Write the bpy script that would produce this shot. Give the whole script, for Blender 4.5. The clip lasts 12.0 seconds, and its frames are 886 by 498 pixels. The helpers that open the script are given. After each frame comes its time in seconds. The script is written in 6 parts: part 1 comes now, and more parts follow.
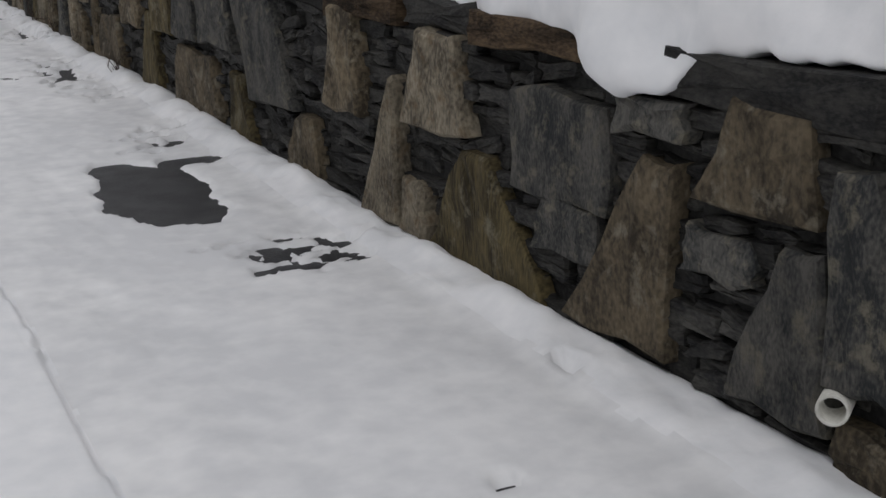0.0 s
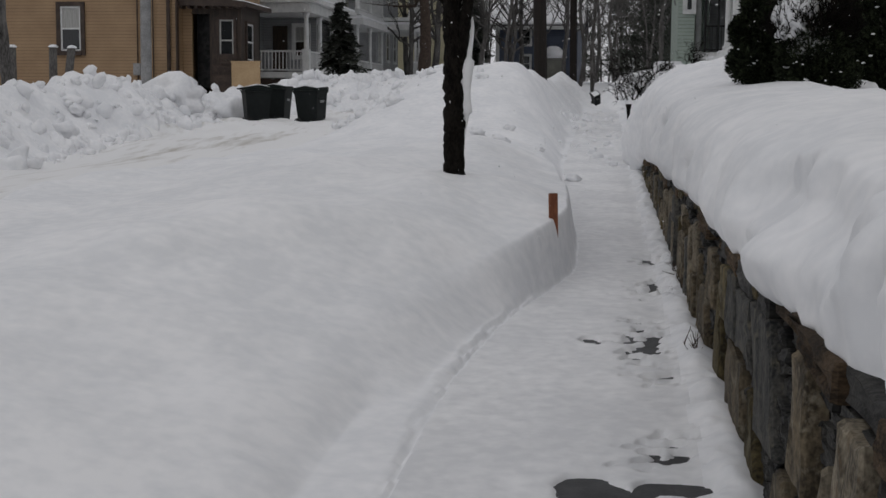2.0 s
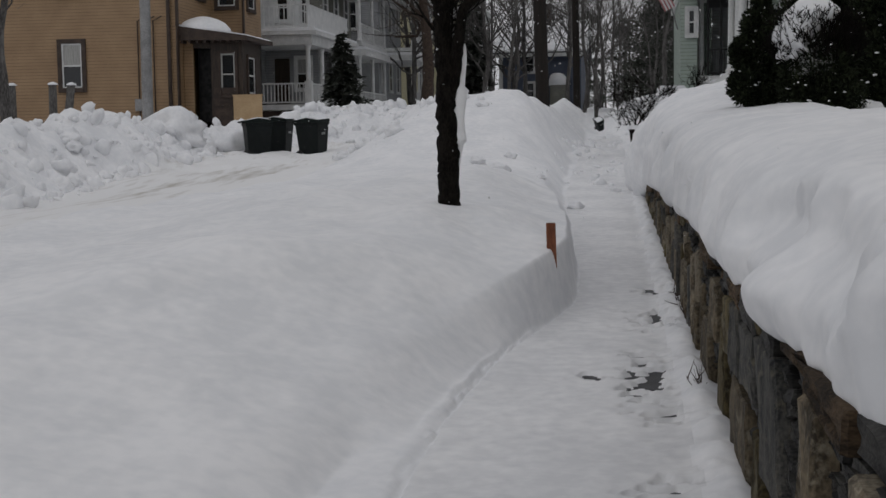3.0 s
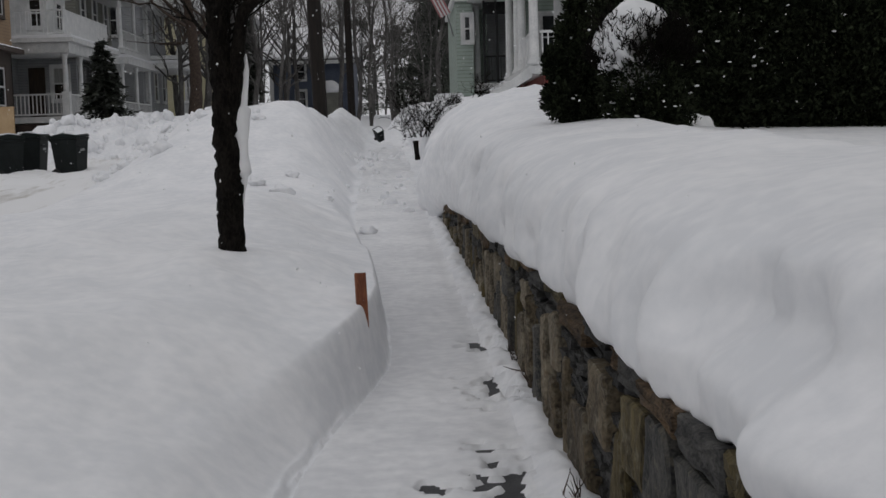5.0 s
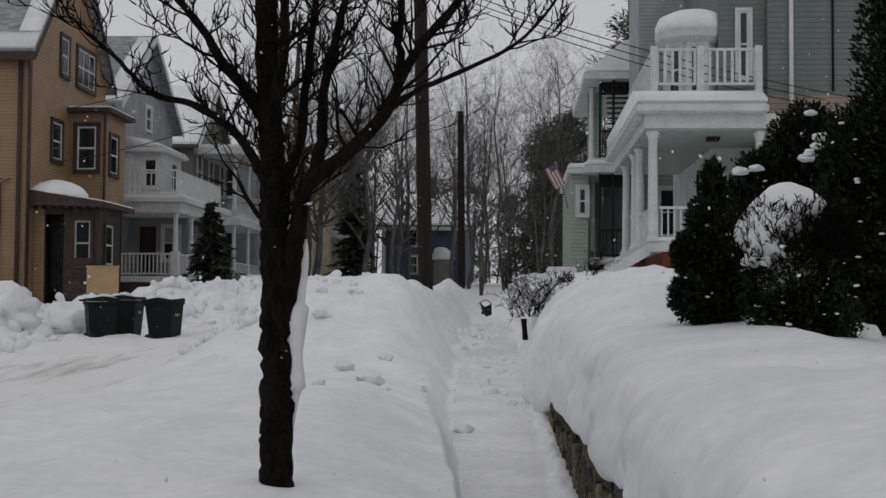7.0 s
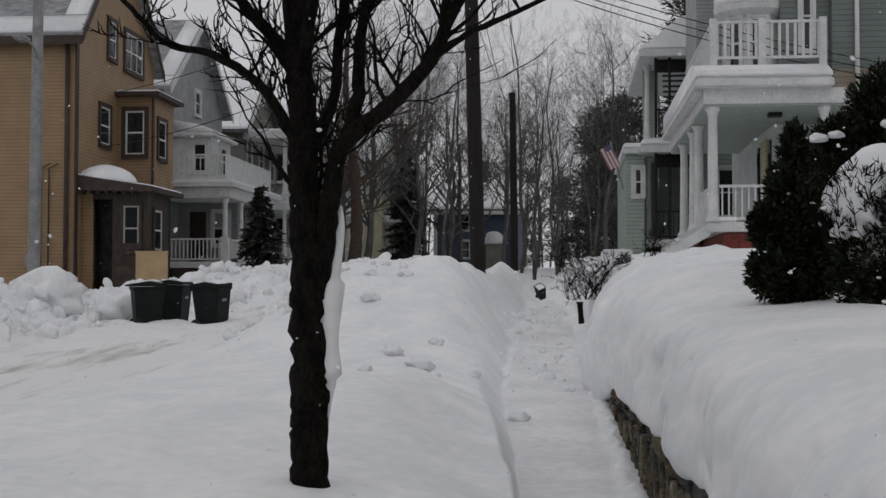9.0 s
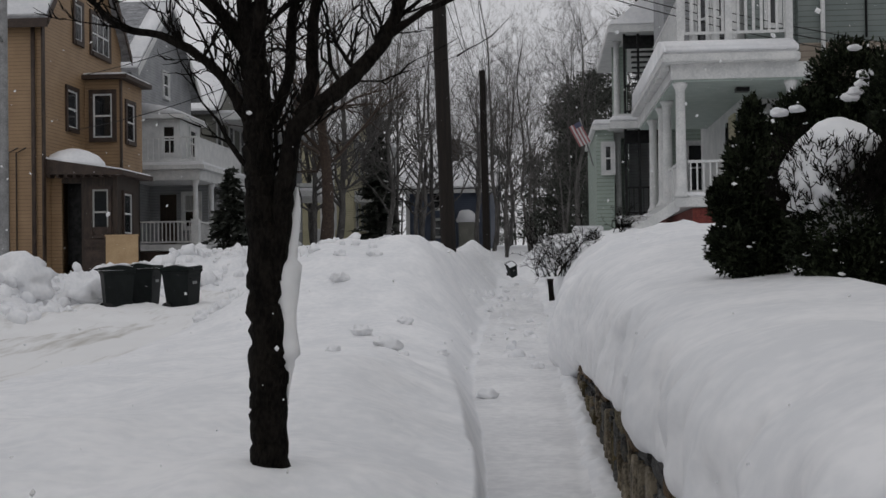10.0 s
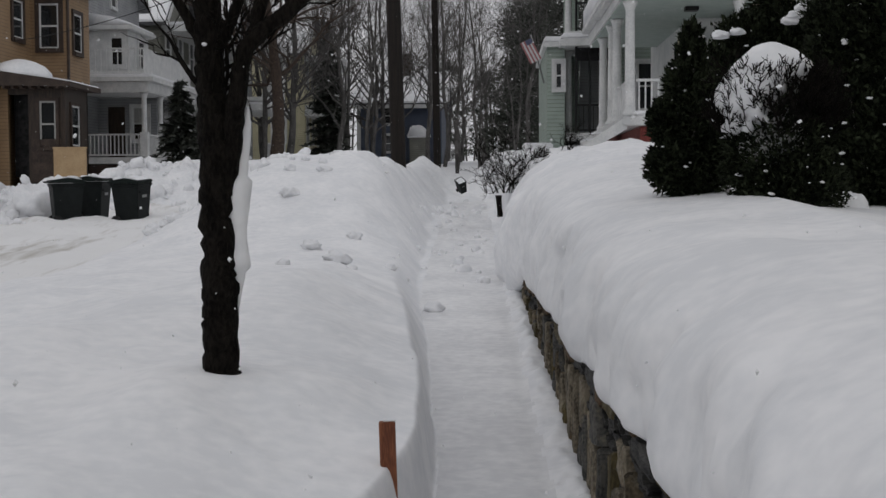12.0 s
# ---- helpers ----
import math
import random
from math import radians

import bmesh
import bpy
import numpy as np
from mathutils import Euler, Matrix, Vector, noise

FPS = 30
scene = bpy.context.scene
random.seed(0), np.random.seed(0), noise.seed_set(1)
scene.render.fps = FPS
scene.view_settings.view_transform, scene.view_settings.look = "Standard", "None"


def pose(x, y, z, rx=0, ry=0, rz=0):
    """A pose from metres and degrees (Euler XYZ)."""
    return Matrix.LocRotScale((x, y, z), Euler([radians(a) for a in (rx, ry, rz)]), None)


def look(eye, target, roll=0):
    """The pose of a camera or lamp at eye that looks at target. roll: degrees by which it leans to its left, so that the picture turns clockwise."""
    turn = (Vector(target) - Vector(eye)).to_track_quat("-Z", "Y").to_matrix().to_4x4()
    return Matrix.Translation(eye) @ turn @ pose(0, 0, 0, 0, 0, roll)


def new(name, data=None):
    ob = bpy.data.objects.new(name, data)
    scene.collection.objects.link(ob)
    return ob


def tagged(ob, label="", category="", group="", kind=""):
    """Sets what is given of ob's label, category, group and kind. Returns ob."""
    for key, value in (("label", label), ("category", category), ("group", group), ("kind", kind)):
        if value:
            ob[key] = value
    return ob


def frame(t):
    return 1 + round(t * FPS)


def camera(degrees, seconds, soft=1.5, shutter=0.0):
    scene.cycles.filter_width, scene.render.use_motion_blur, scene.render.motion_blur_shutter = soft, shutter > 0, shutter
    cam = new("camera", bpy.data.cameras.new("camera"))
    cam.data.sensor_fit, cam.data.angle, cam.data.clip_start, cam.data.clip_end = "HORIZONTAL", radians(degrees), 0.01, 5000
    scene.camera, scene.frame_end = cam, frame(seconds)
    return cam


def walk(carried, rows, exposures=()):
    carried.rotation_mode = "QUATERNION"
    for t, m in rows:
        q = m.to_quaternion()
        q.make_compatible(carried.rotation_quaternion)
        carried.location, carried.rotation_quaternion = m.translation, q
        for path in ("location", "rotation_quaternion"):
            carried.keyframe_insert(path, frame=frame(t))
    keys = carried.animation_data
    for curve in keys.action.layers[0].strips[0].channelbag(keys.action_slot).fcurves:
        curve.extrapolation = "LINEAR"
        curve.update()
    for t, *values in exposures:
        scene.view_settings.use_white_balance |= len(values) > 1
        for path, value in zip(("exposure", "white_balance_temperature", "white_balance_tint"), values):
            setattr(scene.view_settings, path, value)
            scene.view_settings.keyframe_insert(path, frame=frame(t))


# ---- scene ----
cam = camera(38.0, 12.0)

PATH = [
    (0, (0.341, 1.756, 1.258), (1.182, 3.488, 0.719), -1.4),
    (0.5, (0.845, 1.915, 1.325), (1.158, 3.812, 0.774), -1.7),
    (1, (1.176, 2.203, 1.368), (1.132, 4.154, 0.931), -2.4),
    (1.5, (1.372, 2.369, 1.525), (1.174, 4.343, 1.272), -4.6),
    (2, (1.541, 2.41, 1.547), (1.259, 4.378, 1.33), 0.4),
    (2.5, (1.647, 2.489, 1.581), (1.346, 4.459, 1.41), -0.4),
    (2.7, (1.633, 2.571, 1.549), (1.332, 4.54, 1.378), -0.7),
    (4.3, (1.374, 3.582, 1.608), (1.173, 5.557, 1.364), -0.0),
    (4.5, (1.339, 3.793, 1.626), (1.284, 5.774, 1.357), 0.3),
    (5, (1.293, 4.366, 1.694), (1.346, 6.358, 1.524), -1.7),
    (5.5, (1.329, 4.951, 1.882), (1.364, 6.948, 1.773), -3.8),
    (6, (1.303, 5.43, 1.972), (1.404, 7.427, 1.98), -0.4),
    (6.5, (1.376, 5.856, 1.951), (1.283, 7.851, 2.057), -0.5),
    (6.7, (1.387, 5.937, 1.935), (1.283, 7.932, 2.032), 0.1),
    (8.3, (1.233, 6.758, 1.914), (1.093, 8.751, 1.992), 0.5),
    (8.5, (1.253, 6.789, 1.891), (1.097, 8.781, 1.966), 0.3),
    (9, (1.318, 6.878, 1.882), (1.122, 8.867, 1.948), 0.1),
    (9.5, (1.368, 6.892, 1.875), (1.193, 8.884, 1.918), -0.6),
    (10, (1.398, 6.857, 1.882), (1.242, 8.851, 1.915), -0.8),
    (10.5, (1.448, 6.671, 1.894), (1.304, 8.666, 1.911), -0.4),
    (11, (1.467, 6.538, 1.907), (1.304, 8.531, 1.932), -0.4),
    (11.5, (1.507, 6.466, 1.88), (1.337, 8.458, 1.83), -0.9),
    (12, (1.445, 6.603, 1.89), (1.364, 8.599, 1.791), -0.3),
]
walk(cam, [(t, look(eye, target, roll)) for t, eye, target, roll in PATH],
     [(0, -0.1), (1.0, -0.04), (1.5, -0.24), (2.5, -0.53), (5.0, -0.46), (6.5, -0.49), (9.0, -0.45), (12.0, -0.33)])

# ---- world and sun: a flat overcast winter day ----
world = bpy.data.worlds.new("overcast")
scene.world = world
world.use_nodes = True
wn, wl = world.node_tree.nodes, world.node_tree.links
sky = wn.new("ShaderNodeTexSky")
sky.sky_type, sky.sun_disc = "NISHITA", False
sky.sun_elevation, sky.sun_rotation = radians(50), radians(150)
sky.air_density, sky.dust_density = 1.0, 1.0
grey = wn.new("ShaderNodeHueSaturation")
grey.inputs["Saturation"].default_value = 0.12
wl.new(sky.outputs[0], grey.inputs["Color"])
cloud = wn.new("ShaderNodeMix")
cloud.data_type = "RGBA"
cloud.inputs["Factor"].default_value, cloud.inputs["B"].default_value = 0.9, (7.25, 7.27, 7.62, 1)
wl.new(grey.outputs[0], cloud.inputs["A"])
wl.new(cloud.outputs["Result"], wn["Background"].inputs["Color"])
wn["Background"].inputs["Strength"].default_value = 0.10
sun = new("sun", bpy.data.lights.new("sun", "SUN"))
sun.data.energy, sun.data.angle, sun.data.color = 0.35, radians(50), (1.0, 0.98, 0.95)
sun.matrix_world = look((0, 0, 30), (6, 10.4, 30 - 14.3))

# ---- materials ----
def mat(name, rough=0.8, metal=0.0):
    m = bpy.data.materials.new(name)
    m.use_nodes = True
    b = m.node_tree.nodes["Principled BSDF"]
    b.inputs["Roughness"].default_value, b.inputs["Metallic"].default_value = rough, metal
    return m, m.node_tree.nodes, m.node_tree.links, b


def rgba(c):
    return (*c, 1.0)


def surface(name, dark, light, scale=6.0, rough=0.8, bump=0.3, dist=0.01, stretch=(1, 1, 1), metal=0.0, vary=0.0, fine=8.0, spec=0.4, blotch=None):
    """Two scales of noise between two colours, with relief; vary: how far pieces differ from one another."""
    m, n, l, b = mat(name, rough, metal)
    b.inputs["Specular IOR Level"].default_value = spec
    co = n.new("ShaderNodeTexCoord")
    mp = n.new("ShaderNodeMapping")
    mp.inputs["Scale"].default_value = stretch
    l.new(co.outputs["Object"], mp.inputs[0])
    big, small = n.new("ShaderNodeTexNoise"), n.new("ShaderNodeTexNoise")
    for tex, s in ((big, scale), (small, scale * fine)):
        tex.inputs["Scale"].default_value, tex.inputs["Detail"].default_value = s, 5
        l.new(mp.outputs[0], tex.inputs["Vector"])
    mix = n.new("ShaderNodeMath")
    mix.operation = "MULTIPLY_ADD"
    mix.inputs[1].default_value = 0.45
    half = n.new("ShaderNodeMath")
    half.operation = "MULTIPLY"
    half.inputs[1].default_value = 0.55
    l.new(big.outputs[0], half.inputs[0])
    l.new(small.outputs[0], mix.inputs[0])
    l.new(half.outputs[0], mix.inputs[2])
    ramp = n.new("ShaderNodeValToRGB")
    ramp.color_ramp.elements[0].position, ramp.color_ramp.elements[1].position = 0.40, 0.62
    ramp.color_ramp.elements[0].color, ramp.color_ramp.elements[1].color = rgba(dark), rgba(light)
    l.new(mix.outputs[0], ramp.inputs[0])
    out = ramp.outputs[0]
    if blotch:
        spots = n.new("ShaderNodeTexNoise")
        spots.inputs["Scale"].default_value, spots.inputs["Detail"].default_value = scale * 1.9, 9
        spots.inputs["Roughness"].default_value = 0.68
        l.new(co.outputs["Object"], spots.inputs["Vector"])
        cut = n.new("ShaderNodeMapRange")
        cut.inputs[1].default_value, cut.inputs[2].default_value = 0.53, 0.66
        cut.inputs[4].default_value = 0.75
        l.new(spots.outputs[0], cut.inputs[0])
        lay = n.new("ShaderNodeMix")
        lay.data_type = "RGBA"
        lay.inputs["B"].default_value = rgba(blotch)
        l.new(cut.outputs[0], lay.inputs["Factor"])
        l.new(out, lay.inputs["A"])
        out = lay.outputs["Result"]
    if vary:
        info = n.new("ShaderNodeObjectInfo")
        geo = n.new("ShaderNodeNewGeometry")
        add = n.new("ShaderNodeMath")
        l.new(info.outputs["Random"], add.inputs[0])
        l.new(geo.outputs["Random Per Island"], add.inputs[1])
        fr = n.new("ShaderNodeMath")
        fr.operation = "FRACT"
        l.new(add.outputs[0], fr.inputs[0])
        ma = n.new("ShaderNodeMapRange")
        ma.inputs[3].default_value, ma.inputs[4].default_value = 1 - vary, 1 + vary
        l.new(fr.outputs[0], ma.inputs[0])
        hs = n.new("ShaderNodeHueSaturation")
        l.new(ma.outputs[0], hs.inputs["Value"])
        l.new(out, hs.inputs["Color"])
        out = hs.outputs[0]
    l.new(out, b.inputs["Base Color"])
    if bump:
        bp = n.new("ShaderNodeBump")
        bp.inputs["Strength"].default_value, bp.inputs["Distance"].default_value = bump, dist
        l.new(mix.outputs[0], bp.inputs["Height"])
        l.new(bp.outputs[0], b.inputs["Normal"])
    return m


def clapboard(name, dark, light, step=0.11, rough=0.6):
    """Painted siding: overlapping boards as relief, a shade line painted at each lap, with faint weathering."""
    m, n, l, b = mat(name, rough)
    co = n.new("ShaderNodeTexCoord")
    sep = n.new("ShaderNodeSeparateXYZ")
    l.new(co.outputs["Object"], sep.inputs[0])
    k = n.new("ShaderNodeMath")
    k.operation, k.inputs[1].default_value = "MULTIPLY", 1 / step
    l.new(sep.outputs["Z"], k.inputs[0])
    fr = n.new("ShaderNodeMath")
    fr.operation = "FRACT"
    l.new(k.outputs[0], fr.inputs[0])
    ns = n.new("ShaderNodeTexNoise")
    ns.inputs["Scale"].default_value, ns.inputs["Detail"].default_value = 1.7, 8
    l.new(co.outputs["Object"], ns.inputs["Vector"])
    ramp = n.new("ShaderNodeValToRGB")
    ramp.color_ramp.elements[0].position, ramp.color_ramp.elements[1].position = 0.3, 0.7
    ramp.color_ramp.elements[0].color, ramp.color_ramp.elements[1].color = rgba(dark), rgba(light)
    l.new(ns.outputs[0], ramp.inputs[0])
    # Darkens the colour at each board's edge in place of lap shade.
    lap_shade = n.new("ShaderNodeMath")
    lap_shade.operation, lap_shade.inputs[1].default_value = "LESS_THAN", 0.12
    l.new(fr.outputs[0], lap_shade.inputs[0])
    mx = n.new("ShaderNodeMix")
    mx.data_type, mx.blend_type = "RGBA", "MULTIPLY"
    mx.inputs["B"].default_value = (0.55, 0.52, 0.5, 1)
    l.new(lap_shade.outputs[0], mx.inputs["Factor"])
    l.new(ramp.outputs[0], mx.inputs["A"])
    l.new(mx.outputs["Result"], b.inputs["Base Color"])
    bp = n.new("ShaderNodeBump")
    bp.inputs["Strength"].default_value, bp.inputs["Distance"].default_value = 0.8, 0.02
    bp.invert = True
    l.new(fr.outputs[0], bp.inputs["Height"])
    l.new(bp.outputs[0], b.inputs["Normal"])
    return m


SNOW = surface("snow", (0.74, 0.75, 0.77), (0.86, 0.86, 0.87), 1.6, 0.65, 0.32, 0.02, fine=7, spec=0.2)
PACKED = surface("trodden snow", (0.66, 0.665, 0.68), (0.82, 0.82, 0.825), 1.3, 0.55, 0.3, 0.012, fine=9, spec=0.3)
STREET_SNOW = surface("dirty driven snow", (0.40, 0.375, 0.33), (0.80, 0.80, 0.80), 1.1, 0.55, 0.3, 0.015, (1, 0.12, 1), fine=6, spec=0.3)
STREET_SNOW.node_tree.nodes["Color Ramp"].color_ramp.elements[0].position = 0.30
STREET_SNOW.node_tree.nodes["Color Ramp"].color_ramp.elements[1].position = 0.50
ASPHALT = surface("wet asphalt", (0.018, 0.018, 0.02), (0.05, 0.05, 0.053), 9, 0.5, 0.6, 0.006, fine=14, spec=0.22)
# Wall core: near-black colour stands in for deep shade in the gaps.
CORE_SHADE = surface("shade-dark wall core", (0.012, 0.012, 0.012), (0.035, 0.034, 0.032), 8, 0.95, 0.5, 0.02)
STONE_BROWN = surface("brown fieldstone", (0.036, 0.029, 0.02), (0.165, 0.132, 0.087), 7, 0.8, 0.8, 0.012, (1, 1.0, 0.75), vary=0.25, fine=9, spec=0.2, blotch=(0.24, 0.215, 0.165))
STONE_GREY = surface("grey schist", (0.022, 0.024, 0.025), (0.105, 0.1, 0.09), 9, 0.75, 0.8, 0.012, (1, 1.5, 0.8), vary=0.25, fine=9, spec=0.2, blotch=(0.16, 0.145, 0.11))
STONE_PALE = surface("pale schist", (0.06, 0.051, 0.038), (0.26, 0.225, 0.168), 8, 0.8, 0.8, 0.012, (1, 1.2, 0.7), vary=0.2, fine=9, spec=0.2, blotch=(0.12, 0.085, 0.05))
STONE_MOSS = surface("olive stone", (0.025, 0.02, 0.011), (0.12, 0.095, 0.045), 6, 0.8, 0.8, 0.012, (1, 2.5, 0.45), vary=0.2, fine=9, spec=0.2, blotch=(0.17, 0.155, 0.11))
SLATE = surface("dark slate", (0.008, 0.008, 0.0085), (0.052, 0.05, 0.045), 9, 0.7, 0.8, 0.01, (1, 1, 2.5), vary=0.5, fine=6, spec=0.25)
COPING = surface("weathered coping stone", (0.02, 0.014, 0.009), (0.12, 0.082, 0.05), 7, 0.85, 0.8, 0.012, (1, 1, 3), vary=0.3, fine=7, spec=0.15)
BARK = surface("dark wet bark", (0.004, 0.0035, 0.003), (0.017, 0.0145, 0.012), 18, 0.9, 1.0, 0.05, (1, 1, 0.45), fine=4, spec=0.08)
# Bark colour lifted to stand in for snowfall haze over far trees.
BARK_HAZED = surface("haze-paled grey bark", (0.055, 0.052, 0.05), (0.16, 0.153, 0.146), 4, 0.9, 0.4, 0.02, (1, 1, 0.3), spec=0.1)
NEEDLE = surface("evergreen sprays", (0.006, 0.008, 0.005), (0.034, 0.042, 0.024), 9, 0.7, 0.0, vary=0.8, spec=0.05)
# Same haze put into the needle colour.
NEEDLE_HAZED = surface("haze-paled pine needles", (0.032, 0.036, 0.031), (0.10, 0.108, 0.092), 3, 0.8, 0.0, vary=0.4, spec=0.08)
STAKE_WOOD = surface("orange stained wood", (0.13, 0.04, 0.018), (0.27, 0.1, 0.045), 10, 0.7, 0.4, 0.003, (3, 3, 0.4))
POLE_WOOD = surface("utility pole wood", (0.006, 0.0045, 0.0035), (0.018, 0.013, 0.01), 5, 0.9, 0.5, 0.01, (4, 4, 0.2))
BIN_PLASTIC = surface("dark green plastic", (0.004, 0.006, 0.006), (0.009, 0.012, 0.012), 5, 0.6, 0.15, 0.004, spec=0.2)
BIN_LID = surface("green lid plastic", (0.005, 0.009, 0.008), (0.010, 0.017, 0.015), 5, 0.6, 0.15, 0.004, spec=0.2)
RUBBER = surface("black rubber", (0.01, 0.01, 0.01), (0.03, 0.03, 0.03), 8, 0.8, 0.2, 0.003)
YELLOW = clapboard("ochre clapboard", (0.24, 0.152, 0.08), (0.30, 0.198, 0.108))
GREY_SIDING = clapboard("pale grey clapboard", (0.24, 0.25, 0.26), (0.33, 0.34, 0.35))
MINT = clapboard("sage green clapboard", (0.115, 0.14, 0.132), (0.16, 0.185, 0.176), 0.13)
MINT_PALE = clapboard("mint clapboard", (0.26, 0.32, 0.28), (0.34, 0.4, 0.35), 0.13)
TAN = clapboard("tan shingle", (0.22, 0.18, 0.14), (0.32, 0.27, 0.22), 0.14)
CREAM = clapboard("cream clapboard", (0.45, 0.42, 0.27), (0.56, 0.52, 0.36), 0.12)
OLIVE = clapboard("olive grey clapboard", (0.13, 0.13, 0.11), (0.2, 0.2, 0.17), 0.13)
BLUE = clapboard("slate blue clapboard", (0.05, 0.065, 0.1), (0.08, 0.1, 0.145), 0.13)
BROWN_PAINT = surface("dark brown paint", (0.025, 0.016, 0.012), (0.06, 0.04, 0.03), 4, 0.6, 0.2, 0.005)
WOOD_DARK = surface("varnished dark wood", (0.018, 0.012, 0.009), (0.05, 0.033, 0.022), 4, 0.5, 0.3, 0.005, (4, 4, 0.5))
BOARD = surface("ochre painted board", (0.38, 0.26, 0.14), (0.46, 0.33, 0.19), 3, 0.6, 0.2, 0.004)
WHITE = surface("white paint", (0.52, 0.53, 0.53), (0.68, 0.68, 0.67), 3, 0.5, 0.15, 0.004)
CEILING_GREEN = surface("pale green porch ceiling", (0.3, 0.36, 0.33), (0.38, 0.43, 0.4), 3, 0.6, 0.1, 0.004)
ROOF = surface("dark shingle roof", (0.05, 0.05, 0.052), (0.13, 0.13, 0.135), 8, 0.9, 0.4, 0.02)
DUSTED = surface("snow-dusted grey shingle", (0.16, 0.165, 0.175), (0.38, 0.385, 0.40), 3, 0.85, 0.4, 0.02, (1, 1, 3), fine=9)
BRICK = surface("red brick base", (0.1, 0.02, 0.016), (0.2, 0.05, 0.04), 9, 0.85, 0.4, 0.01)
IRON = surface("black iron", (0.008, 0.008, 0.009), (0.03, 0.03, 0.03), 8, 0.5, 0.2, 0.003, metal=0.6)
STEEL = surface("grey galvanised pole", (0.2, 0.2, 0.2), (0.33, 0.33, 0.33), 4, 0.5, 0.1, 0.003, metal=0.5)
FLAG_RED = surface("red cloth", (0.3, 0.12, 0.13), (0.42, 0.2, 0.2), 6, 0.85, 0.1)
FLAG_WHITE = surface("white cloth", (0.5, 0.5, 0.5), (0.65, 0.65, 0.65), 6, 0.85, 0.1)
FLAG_BLUE = surface("blue cloth", (0.08, 0.09, 0.14), (0.12, 0.13, 0.2), 6, 0.85, 0.1)
PVC = surface("white pvc pipe", (0.5, 0.49, 0.44), (0.66, 0.65, 0.6), 14, 0.45, 0.1, 0.002)
CURTAIN = surface("pale curtain", (0.25, 0.25, 0.24), (0.4, 0.4, 0.38), 5, 0.9, 0.3, 0.01, (6, 6, 0.3))
CAR_PAINT = surface("dark car paint", (0.02, 0.022, 0.025), (0.04, 0.043, 0.048), 3, 0.3, 0.05, 0.002)
TWIG = surface("reddish twigs", (0.03, 0.02, 0.015), (0.085, 0.06, 0.045), 12, 0.85, 0.3, 0.003)
GLASS, _n, _l, _b = mat("dark window glass", 0.06)
_b.inputs["Base Color"].default_value = (0.012, 0.014, 0.016, 1)
_b.inputs["Specular IOR Level"].default_value = 0.6


# ---- building helpers ----
def thing(name, label, category, at=(0, 0, 0), group="", kind="", turn=0):
    ob = new(name)
    ob.empty_display_size = 0.1
    ob.matrix_world = pose(*at, 0, 0, turn)
    return tagged(ob, label, category, group, kind)


def part(name, bm, material, parent=None, label="", smooth=False):
    me = bpy.data.meshes.new(name)
    bmesh.ops.recalc_face_normals(bm, faces=bm.faces)
    if smooth:
        for f in bm.faces:
            f.smooth = True
    bm.to_mesh(me)
    bm.free()
    me.materials.append(material)
    ob = new(name, me)
    ob.parent = parent
    if label:
        ob["label"] = label
    return ob


def from_arrays(name, verts, faces, material, parent=None, smooth=True):
    me = bpy.data.meshes.new(name)
    me.from_pydata(verts, [], faces)
    me.materials.append(material)
    if smooth:
        me.polygons.foreach_set("use_smooth", [True] * len(me.polygons))
    me.update()
    ob = new(name, me)
    ob.parent = parent
    return ob


def block(bm, x0, x1, y0, y1, z0, z1, m=None):
    vs = [bm.verts.new((x, y, z)) for x in (x0, x1) for y in (y0, y1) for z in (z0, z1)]
    if m is not None:
        for v in vs:
            v.co = m @ v.co
    for f in ((0, 1, 3, 2), (4, 6, 7, 5), (0, 4, 5, 1), (2, 3, 7, 6), (0, 2, 6, 4), (1, 5, 7, 3)):
        bm.faces.new([vs[i] for i in f])
    return vs


def box(*a, m=None, bevel=0.0):
    bm = bmesh.new()
    block(bm, *a, m=m)
    if bevel:
        bmesh.ops.bevel(bm, geom=bm.edges[:], offset=bevel, segments=2, affect="EDGES")
    return bm


def prism(bm, pts, axis, a, b):
    """A polygon of 2D points drawn out along an axis from a to b."""
    def p(u, v, w):
        return {"x": (w, u, v), "y": (u, w, v), "z": (u, v, w)}[axis]
    lo = [bm.verts.new(p(u, v, a)) for u, v in pts]
    hi = [bm.verts.new(p(u, v, b)) for u, v in pts]
    n = len(pts)
    bm.faces.new(lo)
    bm.faces.new(hi)
    for i in range(n):
        bm.faces.new((lo[i], lo[(i + 1) % n], hi[(i + 1) % n], hi[i]))


def lathe(bm, rings, sides=12, at=(0, 0), squash=1.0):
    """Rings of (radius, z) round a vertical line."""
    rows = []
    for r, z in rings:
        rows.append([bm.verts.new((at[0] + r * math.cos(2 * math.pi * k / sides), at[1] + squash * r * math.sin(2 * math.pi * k / sides), z)) for k in range(sides)])
    for a, b in zip(rows, rows[1:]):
        for k in range(sides):
            bm.faces.new((a[k], a[(k + 1) % sides], b[(k + 1) % sides], b[k]))
    bm.faces.new(rows[0][::-1])
    bm.faces.new(rows[-1])


